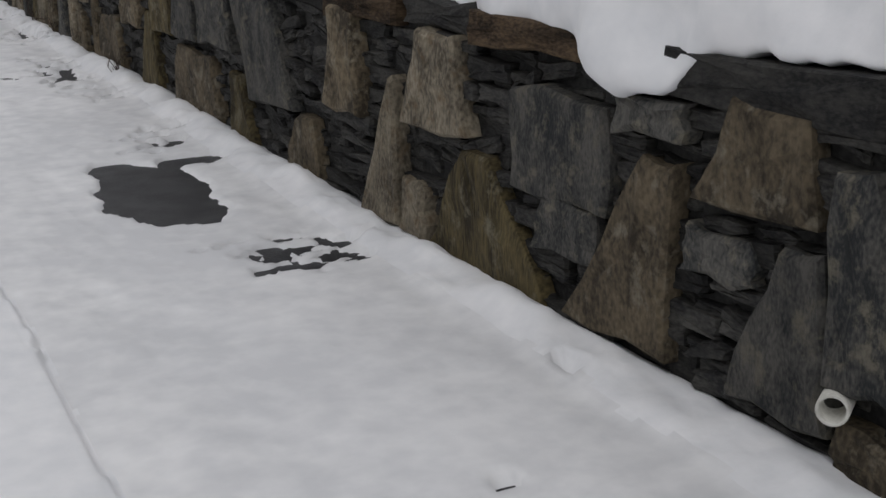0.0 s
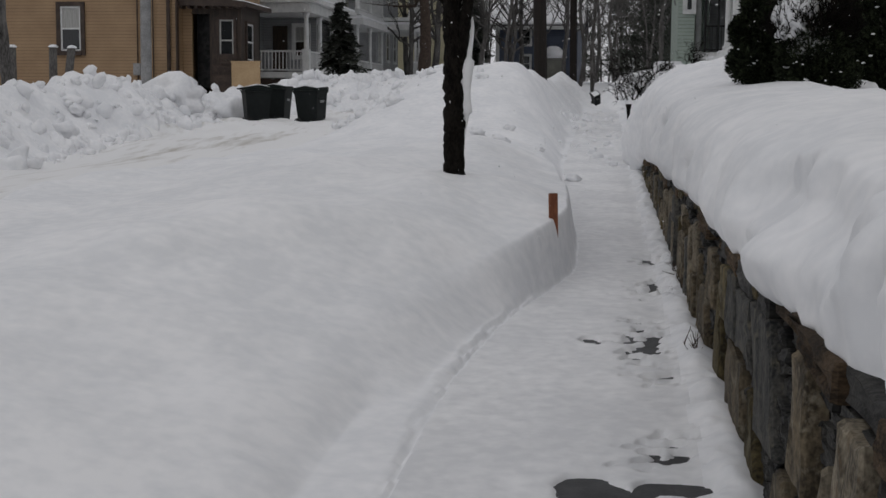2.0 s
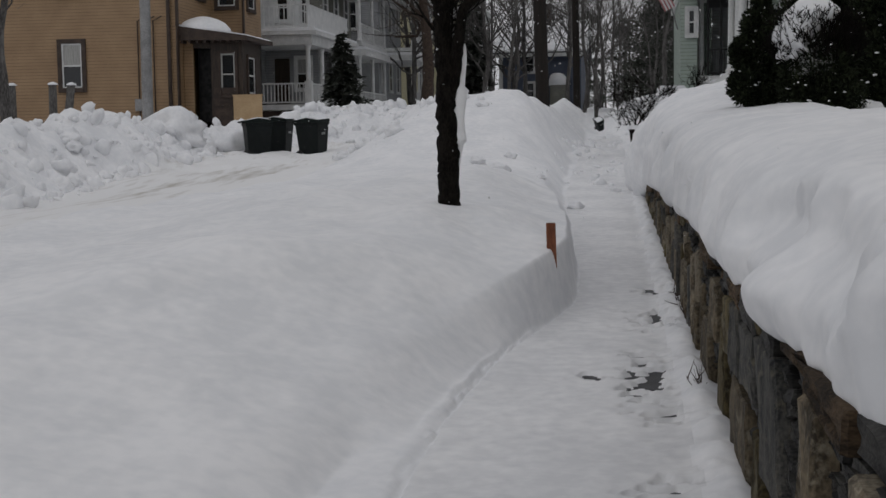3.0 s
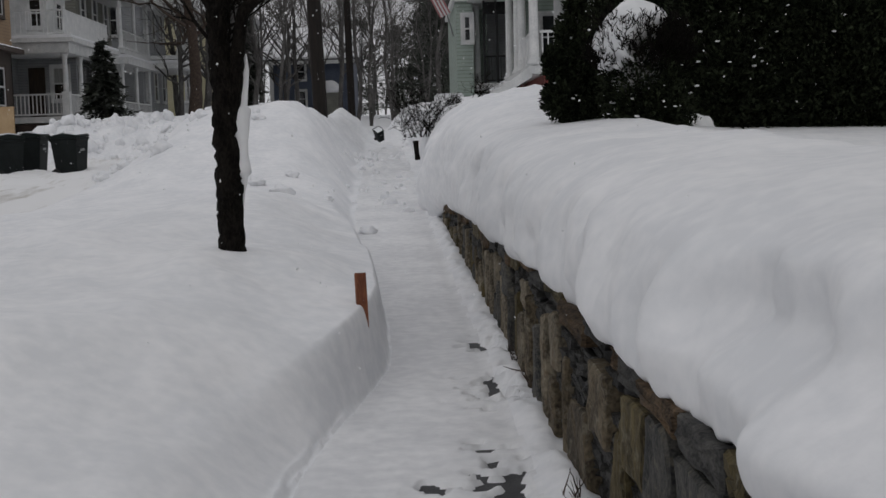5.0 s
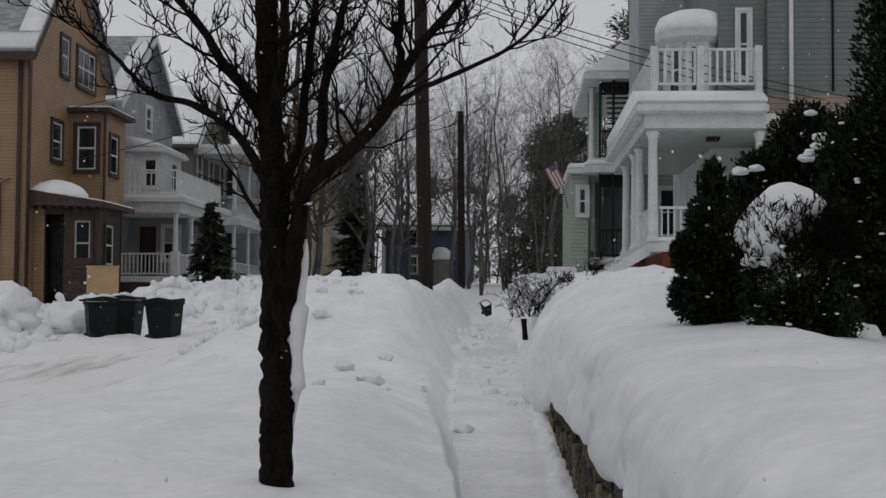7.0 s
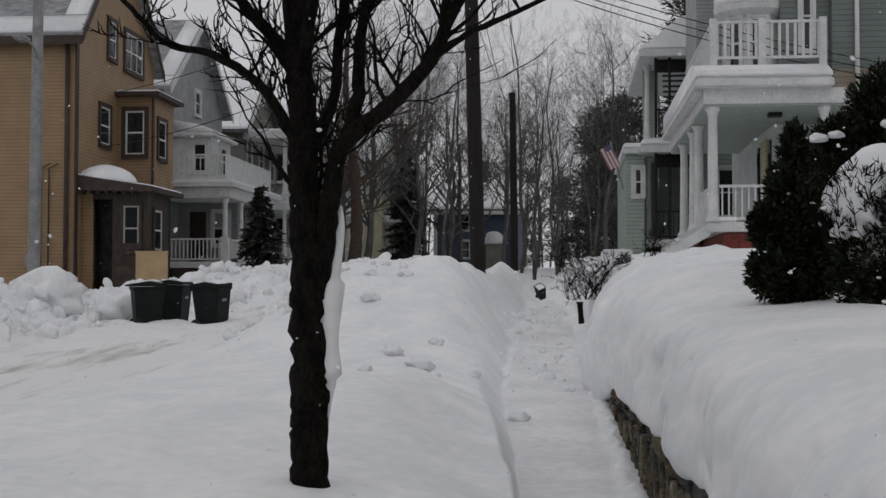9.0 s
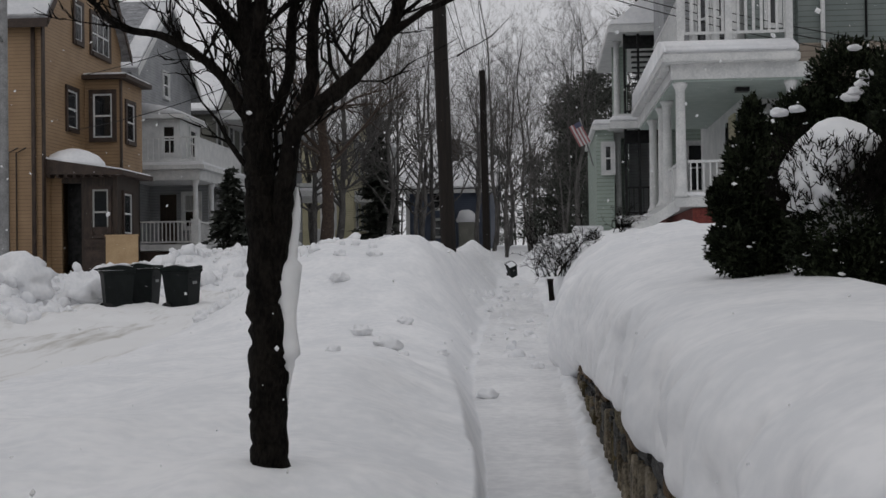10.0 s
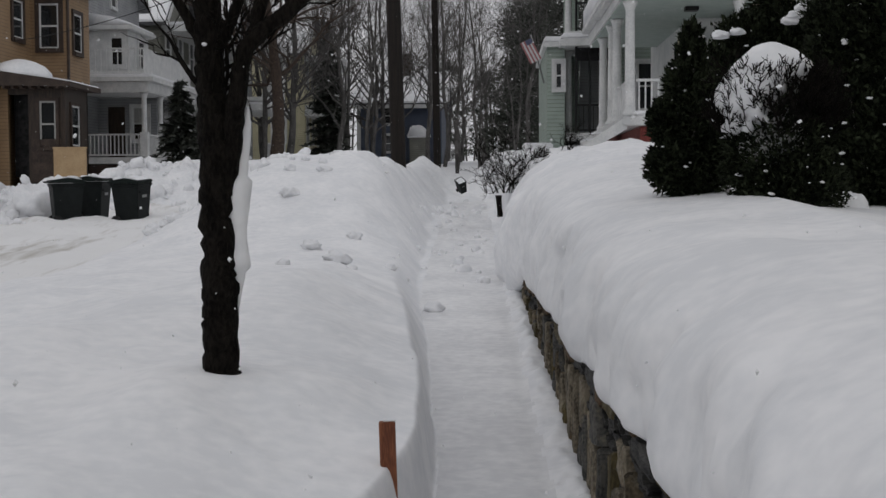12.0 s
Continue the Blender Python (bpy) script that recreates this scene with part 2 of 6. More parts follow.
def tube_arrays(verts, faces, pts, radii, sides=5):
    """Adds a tapered tube along the points to lists of vertices and faces."""
    base = len(verts)
    n = len(pts)
    for i, (p, r) in enumerate(zip(pts, radii)):
        d = (Vector(pts[min(i + 1, n - 1)]) - Vector(pts[max(i - 1, 0)])).normalized()
        if i == 0:
            u = d.orthogonal().normalized()
        u = (u - d * u.dot(d)).normalized()
        w = d.cross(u)
        for k in range(sides):
            a = 2 * math.pi * k / sides
            verts.append(tuple(Vector(p) + r * (math.cos(a) * u + math.sin(a) * w)))
    for i in range(n - 1):
        for k in range(sides):
            a, b = base + i * sides + k, base + i * sides + (k + 1) % sides
            faces.append((a, b, b + sides, a + sides))


def tube(name, pts, radius, material, parent=None, sides=8, label=""):
    v, f = [], []
    tube_arrays(v, f, pts, [radius] * len(pts), sides)
    f.append(tuple(range(sides))[::-1])
    f.append(tuple(range(len(v) - sides, len(v))))
    ob = from_arrays(name, v, f, material, parent)
    if label:
        ob["label"] = label
    return ob


def lattice(xi, yi, seed):
    h = (xi.astype(np.int64) * 374761393 + yi.astype(np.int64) * 668265263 + seed * 974711) & 0xFFFFFFFF
    h = ((h ^ (h >> 13)) * 1274126177) & 0xFFFFFFFF
    h = h ^ (h >> 16)
    return (h & 0xFFFF) / 65535.0


def vnoise(x, y, seed=0):
    """Smooth noise from 0 to 1 over arrays."""
    x, y = np.broadcast_arrays(np.asarray(x, float), np.asarray(y, float))
    xi, yi = np.floor(x), np.floor(y)
    u, v = x - xi, y - yi
    u, v = u * u * u * (u * (6 * u - 15) + 10), v * v * v * (v * (6 * v - 15) + 10)
    a, b = lattice(xi, yi, seed), lattice(xi + 1, yi, seed)
    c, d = lattice(xi, yi + 1, seed), lattice(xi + 1, yi + 1, seed)
    return (a * (1 - u) + b * u) * (1 - v) + (c * (1 - u) + d * u) * v


def fbm(x, y, seed=0, octaves=4):
    out, amp, total = 0.0, 1.0, 0.0
    for k in range(octaves):
        out = out + amp * vnoise(x * 2**k, y * 2**k, seed + 17 * k)
        total += amp
        amp *= 0.5
    return out / total


def ease(t):
    t = np.clip(t, 0, 1)
    return t * t * (3 - 2 * t)


# ---- the lie of the land ----
def zg(y):
    """Height of the paving, which climbs the hill."""
    return 0.15 + 0.032 * (np.clip(y, -20, 110) - 6.6)


def xw(y):
    """Face of the stone wall."""
    return 2.06 - 0.02 * (np.clip(y, -12, 60) - 5)


def ztop(y):
    """Top of the stone wall."""
    return np.interp(y, [-12, 2, 3.5, 4.6, 5.6, 7, 9, 11.5, 16, 18, 21], [0.7, 0.87, 0.915, 0.91, 0.925, 0.95, 0.965, 0.99, 0.99, 0.93, 0.87])


def xl(y):
    """Edge of the cleared path against the snow bank."""
    base = np.interp(y, [-12, 4, 5.8, 7.5, 8.6, 9.9, 10.8, 12, 13, 15, 17.6, 20, 21.5, 27, 34, 50], [0.7, 0.78, 0.74, 0.69, 0.70, 0.80, 0.95, 1.125, 1.14, 1.02, 0.86, 0.63, 0.57, 0.46, 0.4, 0.2])
    return base + 0.05 * (fbm(y * 1.7, 3.1, 5) - 0.5)


def zlawn(y):
    return np.interp(y, [-12, 2, 6, 10, 14, 16.5, 19, 24, 28, 36, 60, 110, 200], [1.2, 1.4, 1.5, 1.62, 1.80, 1.93, 2.08, 2.40, 2.55, 2.72, 3.3, 4.6, 4.8])


# bare patches of the path: x, y, half width, half length, strength
PATCHES = [(1.46, 6.60, 0.19, 0.44, 1.0), (1.74, 7.05, 0.16, 0.075, 1.0), (1.69, 5.60, 0.15, 0.13, 0.62), (1.69, 7.50, 0.10, 0.15, 0.64), (1.40, 9.53, 0.075, 0.06, 0.66), (1.65, 9.50, 0.09, 0.32, 0.66), (1.60, 10.13, 0.06, 0.10, 0.66), (1.73, 11.30, 0.14, 0.30, 0.66), (1.70, 8.70, 0.07, 0.10, 0.62), (1.77, 12.55, 0.10, 0.2, 0.66), (1.93, 4.33, 0.03, 0.07, 0.9), (1.50, 3.88, 0.03, 0.03, 0.75)]


def path_snow(x, y):
    """Thickness of the trodden snow; below zero the asphalt is bare."""
    rough = fbm(x * 9, y * 5, 11, 3) - 0.5
    t = 0.020 + 0.030 * (fbm(x * 1.6, y * 0.9, 2, 3) - 0.5) + 0.012 * rough
    for px, py, w, h, k in PATCHES:
        wob = 0.55 * (fbm(x * 6 + px, y * 4.5, 23, 4) - 0.5) * 2
        r = ((np.abs(x - px) / w) ** 4 + (np.abs(y - py) / h) ** 4) ** 0.25
        speck = 0.0 if k > 0.7 else 4.0 * (fbm(x * 12 + 3 * py, y * 18 + px, 29, 3) - 0.51)
        t = t - (0.055 * (k if k > 0.7 else 0.85)) * ease((1.1 - r + (0.9 if k > 0.95 else 0.5) * wob + speck) / (0.3 if k > 0.95 else 0.5))
    return np.maximum(t, -0.03)


def ground_snow(x, y):
    g, left = zg(y), xl(y) - x
    t = path_snow(x, y)
    foot = xw(y) - x
    t = t + (0.01 + 0.075 * fbm(x * 9, y * 5, 41, 4)) * ease(1 - np.abs(foot - 0.06) / 0.17) * (y < 22)
    t = t + np.where(y > 20, (0.06 + 0.3 * fbm(x * 1.4, y * 0.9, 44, 4)) * ease((y - 20) / 9), 0)
    # the bank between path and street
    rise = np.interp(y, [-12, 3, 7, 10, 12.3, 16, 20, 24], [0.45, 0.5, 0.55, 0.65, 0.76, 0.72, 0.55, 0.5])
    steep = np.interp(y, [-12, 5, 8.5, 10.2, 11.2, 12.2, 14, 18, 24], [1.3, 1.15, 0.8, 0.4, 0.14, 0.085, 0.12, 0.3, 0.5])
    lip = np.interp(y, [6, 10, 11.2, 11.7], [0.2, 0.34, 0.55, 0.58])
    bank = rise * (lip * ease(left / steep + 0.2) + (1 - lip) * ease(left / np.maximum(steep * 3.0, 1.1)))
    bank = bank * (1 + 0.2 * (fbm(x * 0.8, y * 0.6, 7, 3) - 0.5) * 2) + 0.085 * (fbm(x * 1.9, y * 1.5, 8, 4) - 0.5) * ease(left / 0.5)
    bank = bank * (1 - 0.3 * ease((-0.5 - x) / 2.6)) * (1 - 0.94 * ease((-3.3 - 0.6 * (fbm(y * 0.5, 4.4, 77, 3) - 0.5) - x) / 1.1))
    bank = bank - 0.055 * np.exp(-(((x - 0.46 - 0.05 * np.sin(y * 2.1)) / 0.13) ** 2)) * ease((y - 4.6) / 1.2) * ease((8.6 - y) / 1.2) - 0.05 * np.exp(-(((x - 0.57) / 0.06) ** 2) - ((y - 6.45) / 0.14) ** 2)
    # ploughed mounds up the street
    m1 = np.interp(y, [20, 28, 34, 40, 46], [1.5, 1.5, 1.28, 1.05, 0.85]) * ease((xl(y) + 0.1 - x + 0.5 * (fbm(y * 0.7, x * 0.5, 45, 3) - 0.5)) / 1.35) * ease((x + 4.7) / 2.5) * ease((y - 20.5) / 8.5) * (1 - 0.6 * ease((y - 46) / 10))
    m1 = m1 * (1 + 0.22 * (fbm(x * 0.5, y * 0.35, 31, 3) - 0.5) * 2)
    m2 = 1.05 * ease((x + 11) / 3) * ease((-2.4 - x) / 1.5) * ease((y - 37.2) / 2.6) * (1 - 0.7 * ease((y - 52) / 8)) * (0.75 + 0.5 * fbm(x * 0.45, y * 0.4, 33, 3))
    side = -7.2 - 0.06 * (y - 18) - x
    m3 = np.interp(y, [-12, 12, 18, 23, 29, 31.5, 33.5, 40, 60], [0.9, 1.15, 1.25, 1.5, 1.55, 1.2, 0.9, 1.0, 0.9]) * ease(side / 2.2) * (1 - 0.62 * ease((side - 1.1) / 1.7))
    m3 = m3 + 0.75 * np.exp(-(((x + 8.45) / 0.95) ** 2) - ((y - 27.3) / 1.5) ** 2)
    m3 = m3 * (0.78 + 0.5 * fbm(x * 0.55, y * 0.45, 35, 3)) * (1 - np.exp(-(((x + 7.1) / 1.5) ** 2) - ((y - 33.8) / 2.0) ** 2))
    # heaps at the head of the path
    m4 = 0.5 * np.exp(-(((x + 0.25) / 0.8) ** 2) - ((y - 43.8) / 1.5) ** 2) + 0.8 * np.exp(-(((x - 1.3) / 0.7) ** 2) - ((y - 45.5) / 1.7) ** 2)
    t = t + m4 * (0.5 + 1.0 * fbm(x * 1.6, y * 1.6, 46, 4))
    lumps = (fbm(x * 2.2, y * 2.2, 37, 4) - 0.5) * 0.42 + np.abs(fbm(x * 3.5, y * 3.5, 38, 3) - 0.5) * 0.35
    street = 0.05 + 0.03 * (fbm(x * 1.5, y * 0.3, 39, 3) - 0.5) - 0.035 * ease(1 - np.abs(x + 5.4) / 0.25) - 0.035 * ease(1 - np.abs(x + 6.9) / 0.25)
    wild = np.maximum(m2, m3)
    wild = wild + lumps * ease(wild / 0.5)
    m1 = m1 + 0.10 * (fbm(x * 1.8, y * 1.8, 43, 3) - 0.5) * ease(m1 / 0.4)
    off = m4 * (0.5 + 1.0 * fbm(x * 1.6, y * 1.6, 46, 4)) + np.maximum(np.maximum(np.sqrt(np.maximum(bank, 0) ** 2 + np.maximum(m1, 0) ** 2), wild), street)
    crack = (0.02 + 0.05 * fbm(y * 1.7, 3.0, 53, 2) ** 2) * ease(1 - np.abs(left - 0.012 - 0.07 * (fbm(y * 3.5, 1.0, 51, 4) - 0.5)) / (0.012 + 0.024 * fbm(y * 2.5, 7.0, 52, 2))) * (0.1 + 0.65 * ease((y - 5.0) / 5.0)) * (1 - 0.6 * ease((y - 10.8) / 2.2)) * (y < 19)
    h = np.where(left > 0, np.maximum(off, t), t)
    far = ease((y - 55) / 10)
    return g + np.maximum(h - crack, np.where(left > -0.06, np.minimum(h, 0.008), -1)) * (1 - far) + far * 0.35


def grid_lines(*runs):
    out = []
    for a, b, step in runs:
        out.append(np.arange(a, b - 1e-6, step))
    return np.concatenate(out + [[runs[-1][1]]])


def sheet(name, xs, ys, height, material, label, category, kind="structure"):
    X, Y = np.meshgrid(xs, ys)
    Z = height(X, Y)
    n, m = X.shape
    verts = np.stack([X, Y, Z], -1).reshape(-1, 3)
    i = np.arange(n * m).reshape(n, m)
    faces = np.stack([i[:-1, :-1], i[:-1, 1:], i[1:, 1:], i[1:, :-1]], -1).reshape(-1, 4)
    ob = from_arrays(name, verts.tolist(), faces.tolist(), material)
    return tagged(ob, label, category, kind=kind)


# the paved ground, one sheet out to the horizon
sheet("ground", grid_lines((-400, 400, 40)), grid_lines((-300, -20, 40), (-20, 110, 10), (110, 900, 60)), lambda x, y: zg(y) + 0 * x, ASPHALT, "wet black asphalt paving under the snow", "ground")

# snow on path, banks and street
ys = grid_lines((-12, 1.6, 0.3), (1.6, 4.4, 0.035), (4.4, 7.6, 0.02), (7.6, 13.4, 0.032), (13.4, 24, 0.07), (24, 50, 0.11), (50, 160, 2.0))
us = grid_lines((-60, -14, 2.0), (-14, -3, 0.10), (-3, 0.4, 0.07), (0.4, 0.7, 0.02), (0.7, 1.2, 0.011), (1.2, 2.14, 0.02))
snow = sheet("snow_ground", us, ys, lambda x, y: ground_snow(x, y), SNOW, "fresh white snow, trodden path between soft banks", "snow", "stuff")
# the trodden path and the driven street are packed and a little dirty
snow.data.materials.append(PACKED)
snow.data.materials.append(STREET_SNOW)
mx, my = np.meshgrid((us[:-1] + us[1:]) / 2, (ys[:-1] + ys[1:]) / 2)
side = -7.2 - 0.06 * (my - 18) - mx
trodden = 1 * ((mx > xl(my) + 0.02) & (mx < xw(my) - 0.17 + 0.08 * (fbm(my * 4, 0.3, 91, 3) - 0.5)) & (my < 40)) + 2 * ((mx < -4.1) & (side < 0.1) & (my < 38))
snow.data.polygons.foreach_set("material_index", trodden.ravel().astype(np.int32))


# snow on the garden above the wall, hanging over its edge
def terrace():
    ys = grid_lines((-12, 1.6, 0.3), (1.6, 8, 0.04), (8, 24, 0.06), (24, 46, 0.2), (46, 160, 2.0))
    ctrl = [(0.14, 0.0), (0.02, -0.01), (-0.02, 0.03), (-0.045, 0.16), (-0.04, 0.34), (0.0, 0.55), (0.09, 0.73), (0.33, 0.87), (0.72, 0.96), (1.2, 1.0)]
    s = np.linspace(0, len(ctrl) - 1, 55)
    cx, cz = np.interp(s, range(len(ctrl)), [c[0] for c in ctrl]), np.interp(s, range(len(ctrl)), [c[1] for c in ctrl])
    for _ in range(6):
        cx[1:-1], cz[1:-1] = (cx[:-2] + 2 * cx[1:-1] + cx[2:]) / 4, (cz[:-2] + 2 * cz[1:-1] + cz[2:]) / 4
    far = np.array([1.5, 1.9, 2.4, 3.0, 3.7, 4.5, 5.5, 7, 9, 12, 18, 30, 60])
    rows = []
    for y in ys:
        out = float(ease((y - 20.2) / 1.6))
        droop = 0.05 * max(0, float(vnoise(y * 2.2, 0.5, 61)) - 0.35) + 0.05 * (float(fbm(y * 7, 2.5, 62)) - 0.5) + 0.045 * (float(fbm(y * 17, 5.5, 82, 3)) - 0.5) + 0.12 * math.exp(-(((y - 4.24) / 0.17) ** 4)) + 0.05 * math.exp(-(((y - 4.75) / 0.4) ** 4))
        base = (1 - out) * float(ztop(y)) + out * (float(zg(y)) - 0.03)
        top = float(zlawn(y))
        wide = 1 + 1.15 * out * float(1 - 0.3 * ease((y - 30) / 6))
        shift = -0.12 * out + 0.3 * float(ease((y - 22.5) / 5))
        puff = 1 + 0.9 * (float(fbm(y * 0.9, 8.5, 63, 3)) - 0.5) * (1 - out)
        x = float(xw(y)) + cx * wide * np.where(cx < 0, puff, 1) + shift
        x[:3] += (0.03 * (fbm(y * 8, 4.0, 65, 2) - 0.35))
        z = base + (top - base) * cz - (1 - out) * droop * np.exp(-cz / 0.14)
        x = x - 0.06 * math.exp(-(((y - 4.24) / 0.24) ** 4)) * np.exp(-np.maximum(cz, 0) / 0.25)
        fx = float(xw(y)) + far * 1.0 + 0.9 * (wide - 1) * np.minimum(far, 2) + shift
        fz = top - 0.14 * np.clip(far - 0.9, 0, 1.7) * (1 - out)
        X, Z = np.concatenate([x, fx]), np.concatenate([z, fz])
        amt = ease((np.arange(len(X)) - 6) / 20)
        Z = Z + amt * (0.13 * (fbm(X * 0.7, y * 0.55, 67, 3) - 0.5) + 0.05 * (fbm(X * 2.4, y * 1.6, 68, 4) - 0.5))
        arc = np.concatenate([[0], np.cumsum(np.hypot(np.diff(X), np.diff(Z)))])
        face = ease(1 - np.abs(np.arange(len(X)) - 22) / 24)
        X = X + (0.17 * (fbm(y * 1.5, arc * 1.5, 69, 4) - 0.5) + 0.5 * (np.abs(fbm(y * 1.5, arc * 1.0 + 3, 64, 3) - 0.5) - 0.05) + 0.05 * math.exp(-(((y - 5.9) / 1.1) ** 4)) + 0.13 * (fbm(y * 2.3 + 0.25 * arc, arc * 0.35, 81, 2) - 0.5) + 0.035 * (fbm(y * 6, arc * 4, 83, 3) - 0.5)) * face
        X = X + 0.19 * float(ease((8.1 - y) / 0.25) * ease((y - 5.6) / 1.2)) * face * ease((Z - base - 0.12) / 0.2)
        Z = Z + out * amt * (0.34 * (fbm(X * 1.3, y * 0.8, 72, 4) - 0.5) + 0.12 * np.abs(fbm(X * 3, y * 2.2, 73, 3) - 0.5))
        rows.append(np.stack([X, np.full(len(X), y), Z], -1))
    V = np.array(rows)
    n, m = V.shape[:2]
    i = np.arange(n * m).reshape(n, m)
    faces = np.stack([i[:-1, :-1], i[:-1, 1:], i[1:, 1:], i[1:, :-1]], -1).reshape(-1, 4)
    ob = from_arrays("snow_terrace", V.reshape(-1, 3).tolist(), faces.tolist(), SNOW)
    tagged(ob, "deep rounded snow hanging over the stone wall", "snow", kind="stuff")


terrace()


def lawn_height(x, y):
    return float(zlawn(y)) - 0.14 * min(max(x - float(xw(y)) - 0.9, 0), 1.7)


# loose chunks of snow
def chunk(x, y, r, seed, z=None):
    rnd = random.Random(seed)
    bm = bmesh.new()
    bmesh.ops.create_icosphere(bm, subdivisions=3, radius=r)
    o = Vector((seed * 3.7, seed * 1.3, 0))
    for v in bm.verts:
        k = 1 + 0.55 * noise.noise(v.co * (1.6 / r) + o) + 0.25 * noise.noise(v.co * (4 / r) + o)
        v.co = Vector((v.co.x * k * 1.15, v.co.y * k, v.co.z * k * 0.75))
    h = float(ground_snow(np.array([x]), np.array([y]))[0]) if z is None else z
    ob = part("snow_chunk", bm, SNOW, smooth=True)
    ob.matrix_world = pose(x, y, h + r * 0.2, 0, 0, rnd.uniform(0, 360))
    tagged(ob, "broken lump of ploughed snow lying on the bank", "snow chunk", "snow chunks")


rnd = random.Random(4)
chunk(0.80, 19.9, 0.10, 1)
for k in range(34):
    x, y = rnd.uniform(-3.9, -1.2), rnd.uniform(24, 37)
    chunk(x, y, rnd.uniform(0.05, 0.17), 10 + k)
for k in range(6):
    chunk(rnd.uniform(-0.8, 0.3), rnd.uniform(19.5, 23), rnd.uniform(0.05, 0.12), 60 + k)
for k in range(46):
    y = rnd.uniform(17, 33)
    chunk(-7.2 - 0.06 * (y - 18) - rnd.uniform(0.0, 2.6), y, rnd.uniform(0.06, 0.22), 80 + k)
for x, y, r in ((-9.3, 32.3, 0.62), (-8.55, 34.2, 0.5), (-3.9, 29.6, 0.32), (-3.3, 31.5, 0.22), (-11.3, 30.5, 0.5)):
    chunk(x, y, r, int(200 + 10 * x * x + y))
for k in range(10):
    y = rnd.uniform(22, 34)
    chunk(float(xl(np.array([y]))[0]) + rnd.uniform(-0.1, 0.8), y, rnd.uniform(0.03, 0.08), 300 + k)


# small rubble on the ploughed banks, past counting
def rubble(spots, seed):
    rnd = random.Random(seed)
    bm = bmesh.new()
    bmesh.ops.create_icosphere(bm, subdivisions=2, radius=1)
    ball = [v.co.copy() for v in bm.verts]
    tris = [[v.index for v in f.verts] for f in bm.faces]
    bm.free()
    V, F = [], []
    for x, y, r in spots:
        z = float(ground_snow(np.array([x]), np.array([y]))[0])
        o = Vector((rnd.uniform(0, 99), rnd.uniform(0, 99), 0))
        turn = Euler((rnd.uniform(0, 6), rnd.uniform(0, 6), rnd.uniform(0, 6))).to_matrix()
        sx, sy, sz = rnd.uniform(0.8, 1.5), rnd.uniform(0.8, 1.3), rnd.uniform(0.5, 0.9)
        base = len(V)
        for c in ball:
            k = r * (1 + 0.5 * noise.noise(c * 1.3 + o) + 0.2 * noise.noise(c * 3.5 + o))
            p = turn @ Vector((c.x * sx * k, c.y * sy * k, c.z * sz * k))
            V.append((x + p.x, y + p.y, z + 0.1 * r + p.z))
        F += [tuple(i + base for i in t) for t in tris]
    ob = from_arrays("snow_rubble", V, F, SNOW, smooth=True)
    tagged(ob, "countless small lumps of ploughed snow on the banks", "snow", kind="stuff")


rnd = random.Random(77)
spots = []
for k in range(620):
    y = rnd.uniform(15, 38)
    spots.append((-7.0 - 0.06 * (y - 18) - abs(rnd.gauss(0, 1.3)), y, 0.03 + 0.16 * rnd.random() ** 2.5))
for k in range(260):
    spots.append((rnd.uniform(-8.5, -2.6), rnd.uniform(37.2, 42), 0.04 + 0.2 * rnd.random() ** 2))
for k in range(150):
    spots.append((rnd.gauss(-3.2, 0.7), rnd.uniform(25, 38), 0.02 + 0.13 * rnd.random() ** 2.5))
for k in range(70):
    y = rnd.uniform(22, 40)
    spots.append((float(xl(np.array([y]))[0]) + rnd.uniform(-0.5, 1.0), y, 0.02 + 0.06 * rnd.random() ** 2))
rubble([p for p in spots if not (-8.6 < p[0] < -5.4 and 31.8 < p[1] < 35.6)], 78)


# ---- the foreground tree ----
def twigs(verts, faces, start, direction, length, radius, rnd, depth, droop=0.0, sides=4, spread=0.75, kids=3, bend=0.16):
    """A crooked branch with smaller ones on it."""
    pts, radii = [Vector(start)], [radius]
    d = Vector(direction).normalized()
    steps = 5
    for k in range(steps):
        d = (d + Vector((rnd.gauss(0, bend), rnd.gauss(0, bend), rnd.gauss(0.05 - droop, 0.75 * bend)))).normalized()
        pts.append(pts[-1] + d * length / steps)
        radii.append(radius * (1 - 0.75 * (k + 1) / steps))
    tube_arrays(verts, faces, pts, radii, sides)
    if depth > 0:
        for k in range(kids + (depth > 1)):
            i = rnd.randint(1, steps)
            side = Vector((rnd.gauss(0, 1), rnd.gauss(0, 1), rnd.gauss(0.15, 0.7))).normalized()
            way = ((pts[i] - pts[i - 1]).normalized() + spread * side).normalized()
            twigs(verts, faces, pts[i], way, length * rnd.uniform(0.4, 0.7), max(radii[i] * 0.7, 0.0048), rnd, depth - 1, droop, max(3, sides - 1), spread, kids, bend)


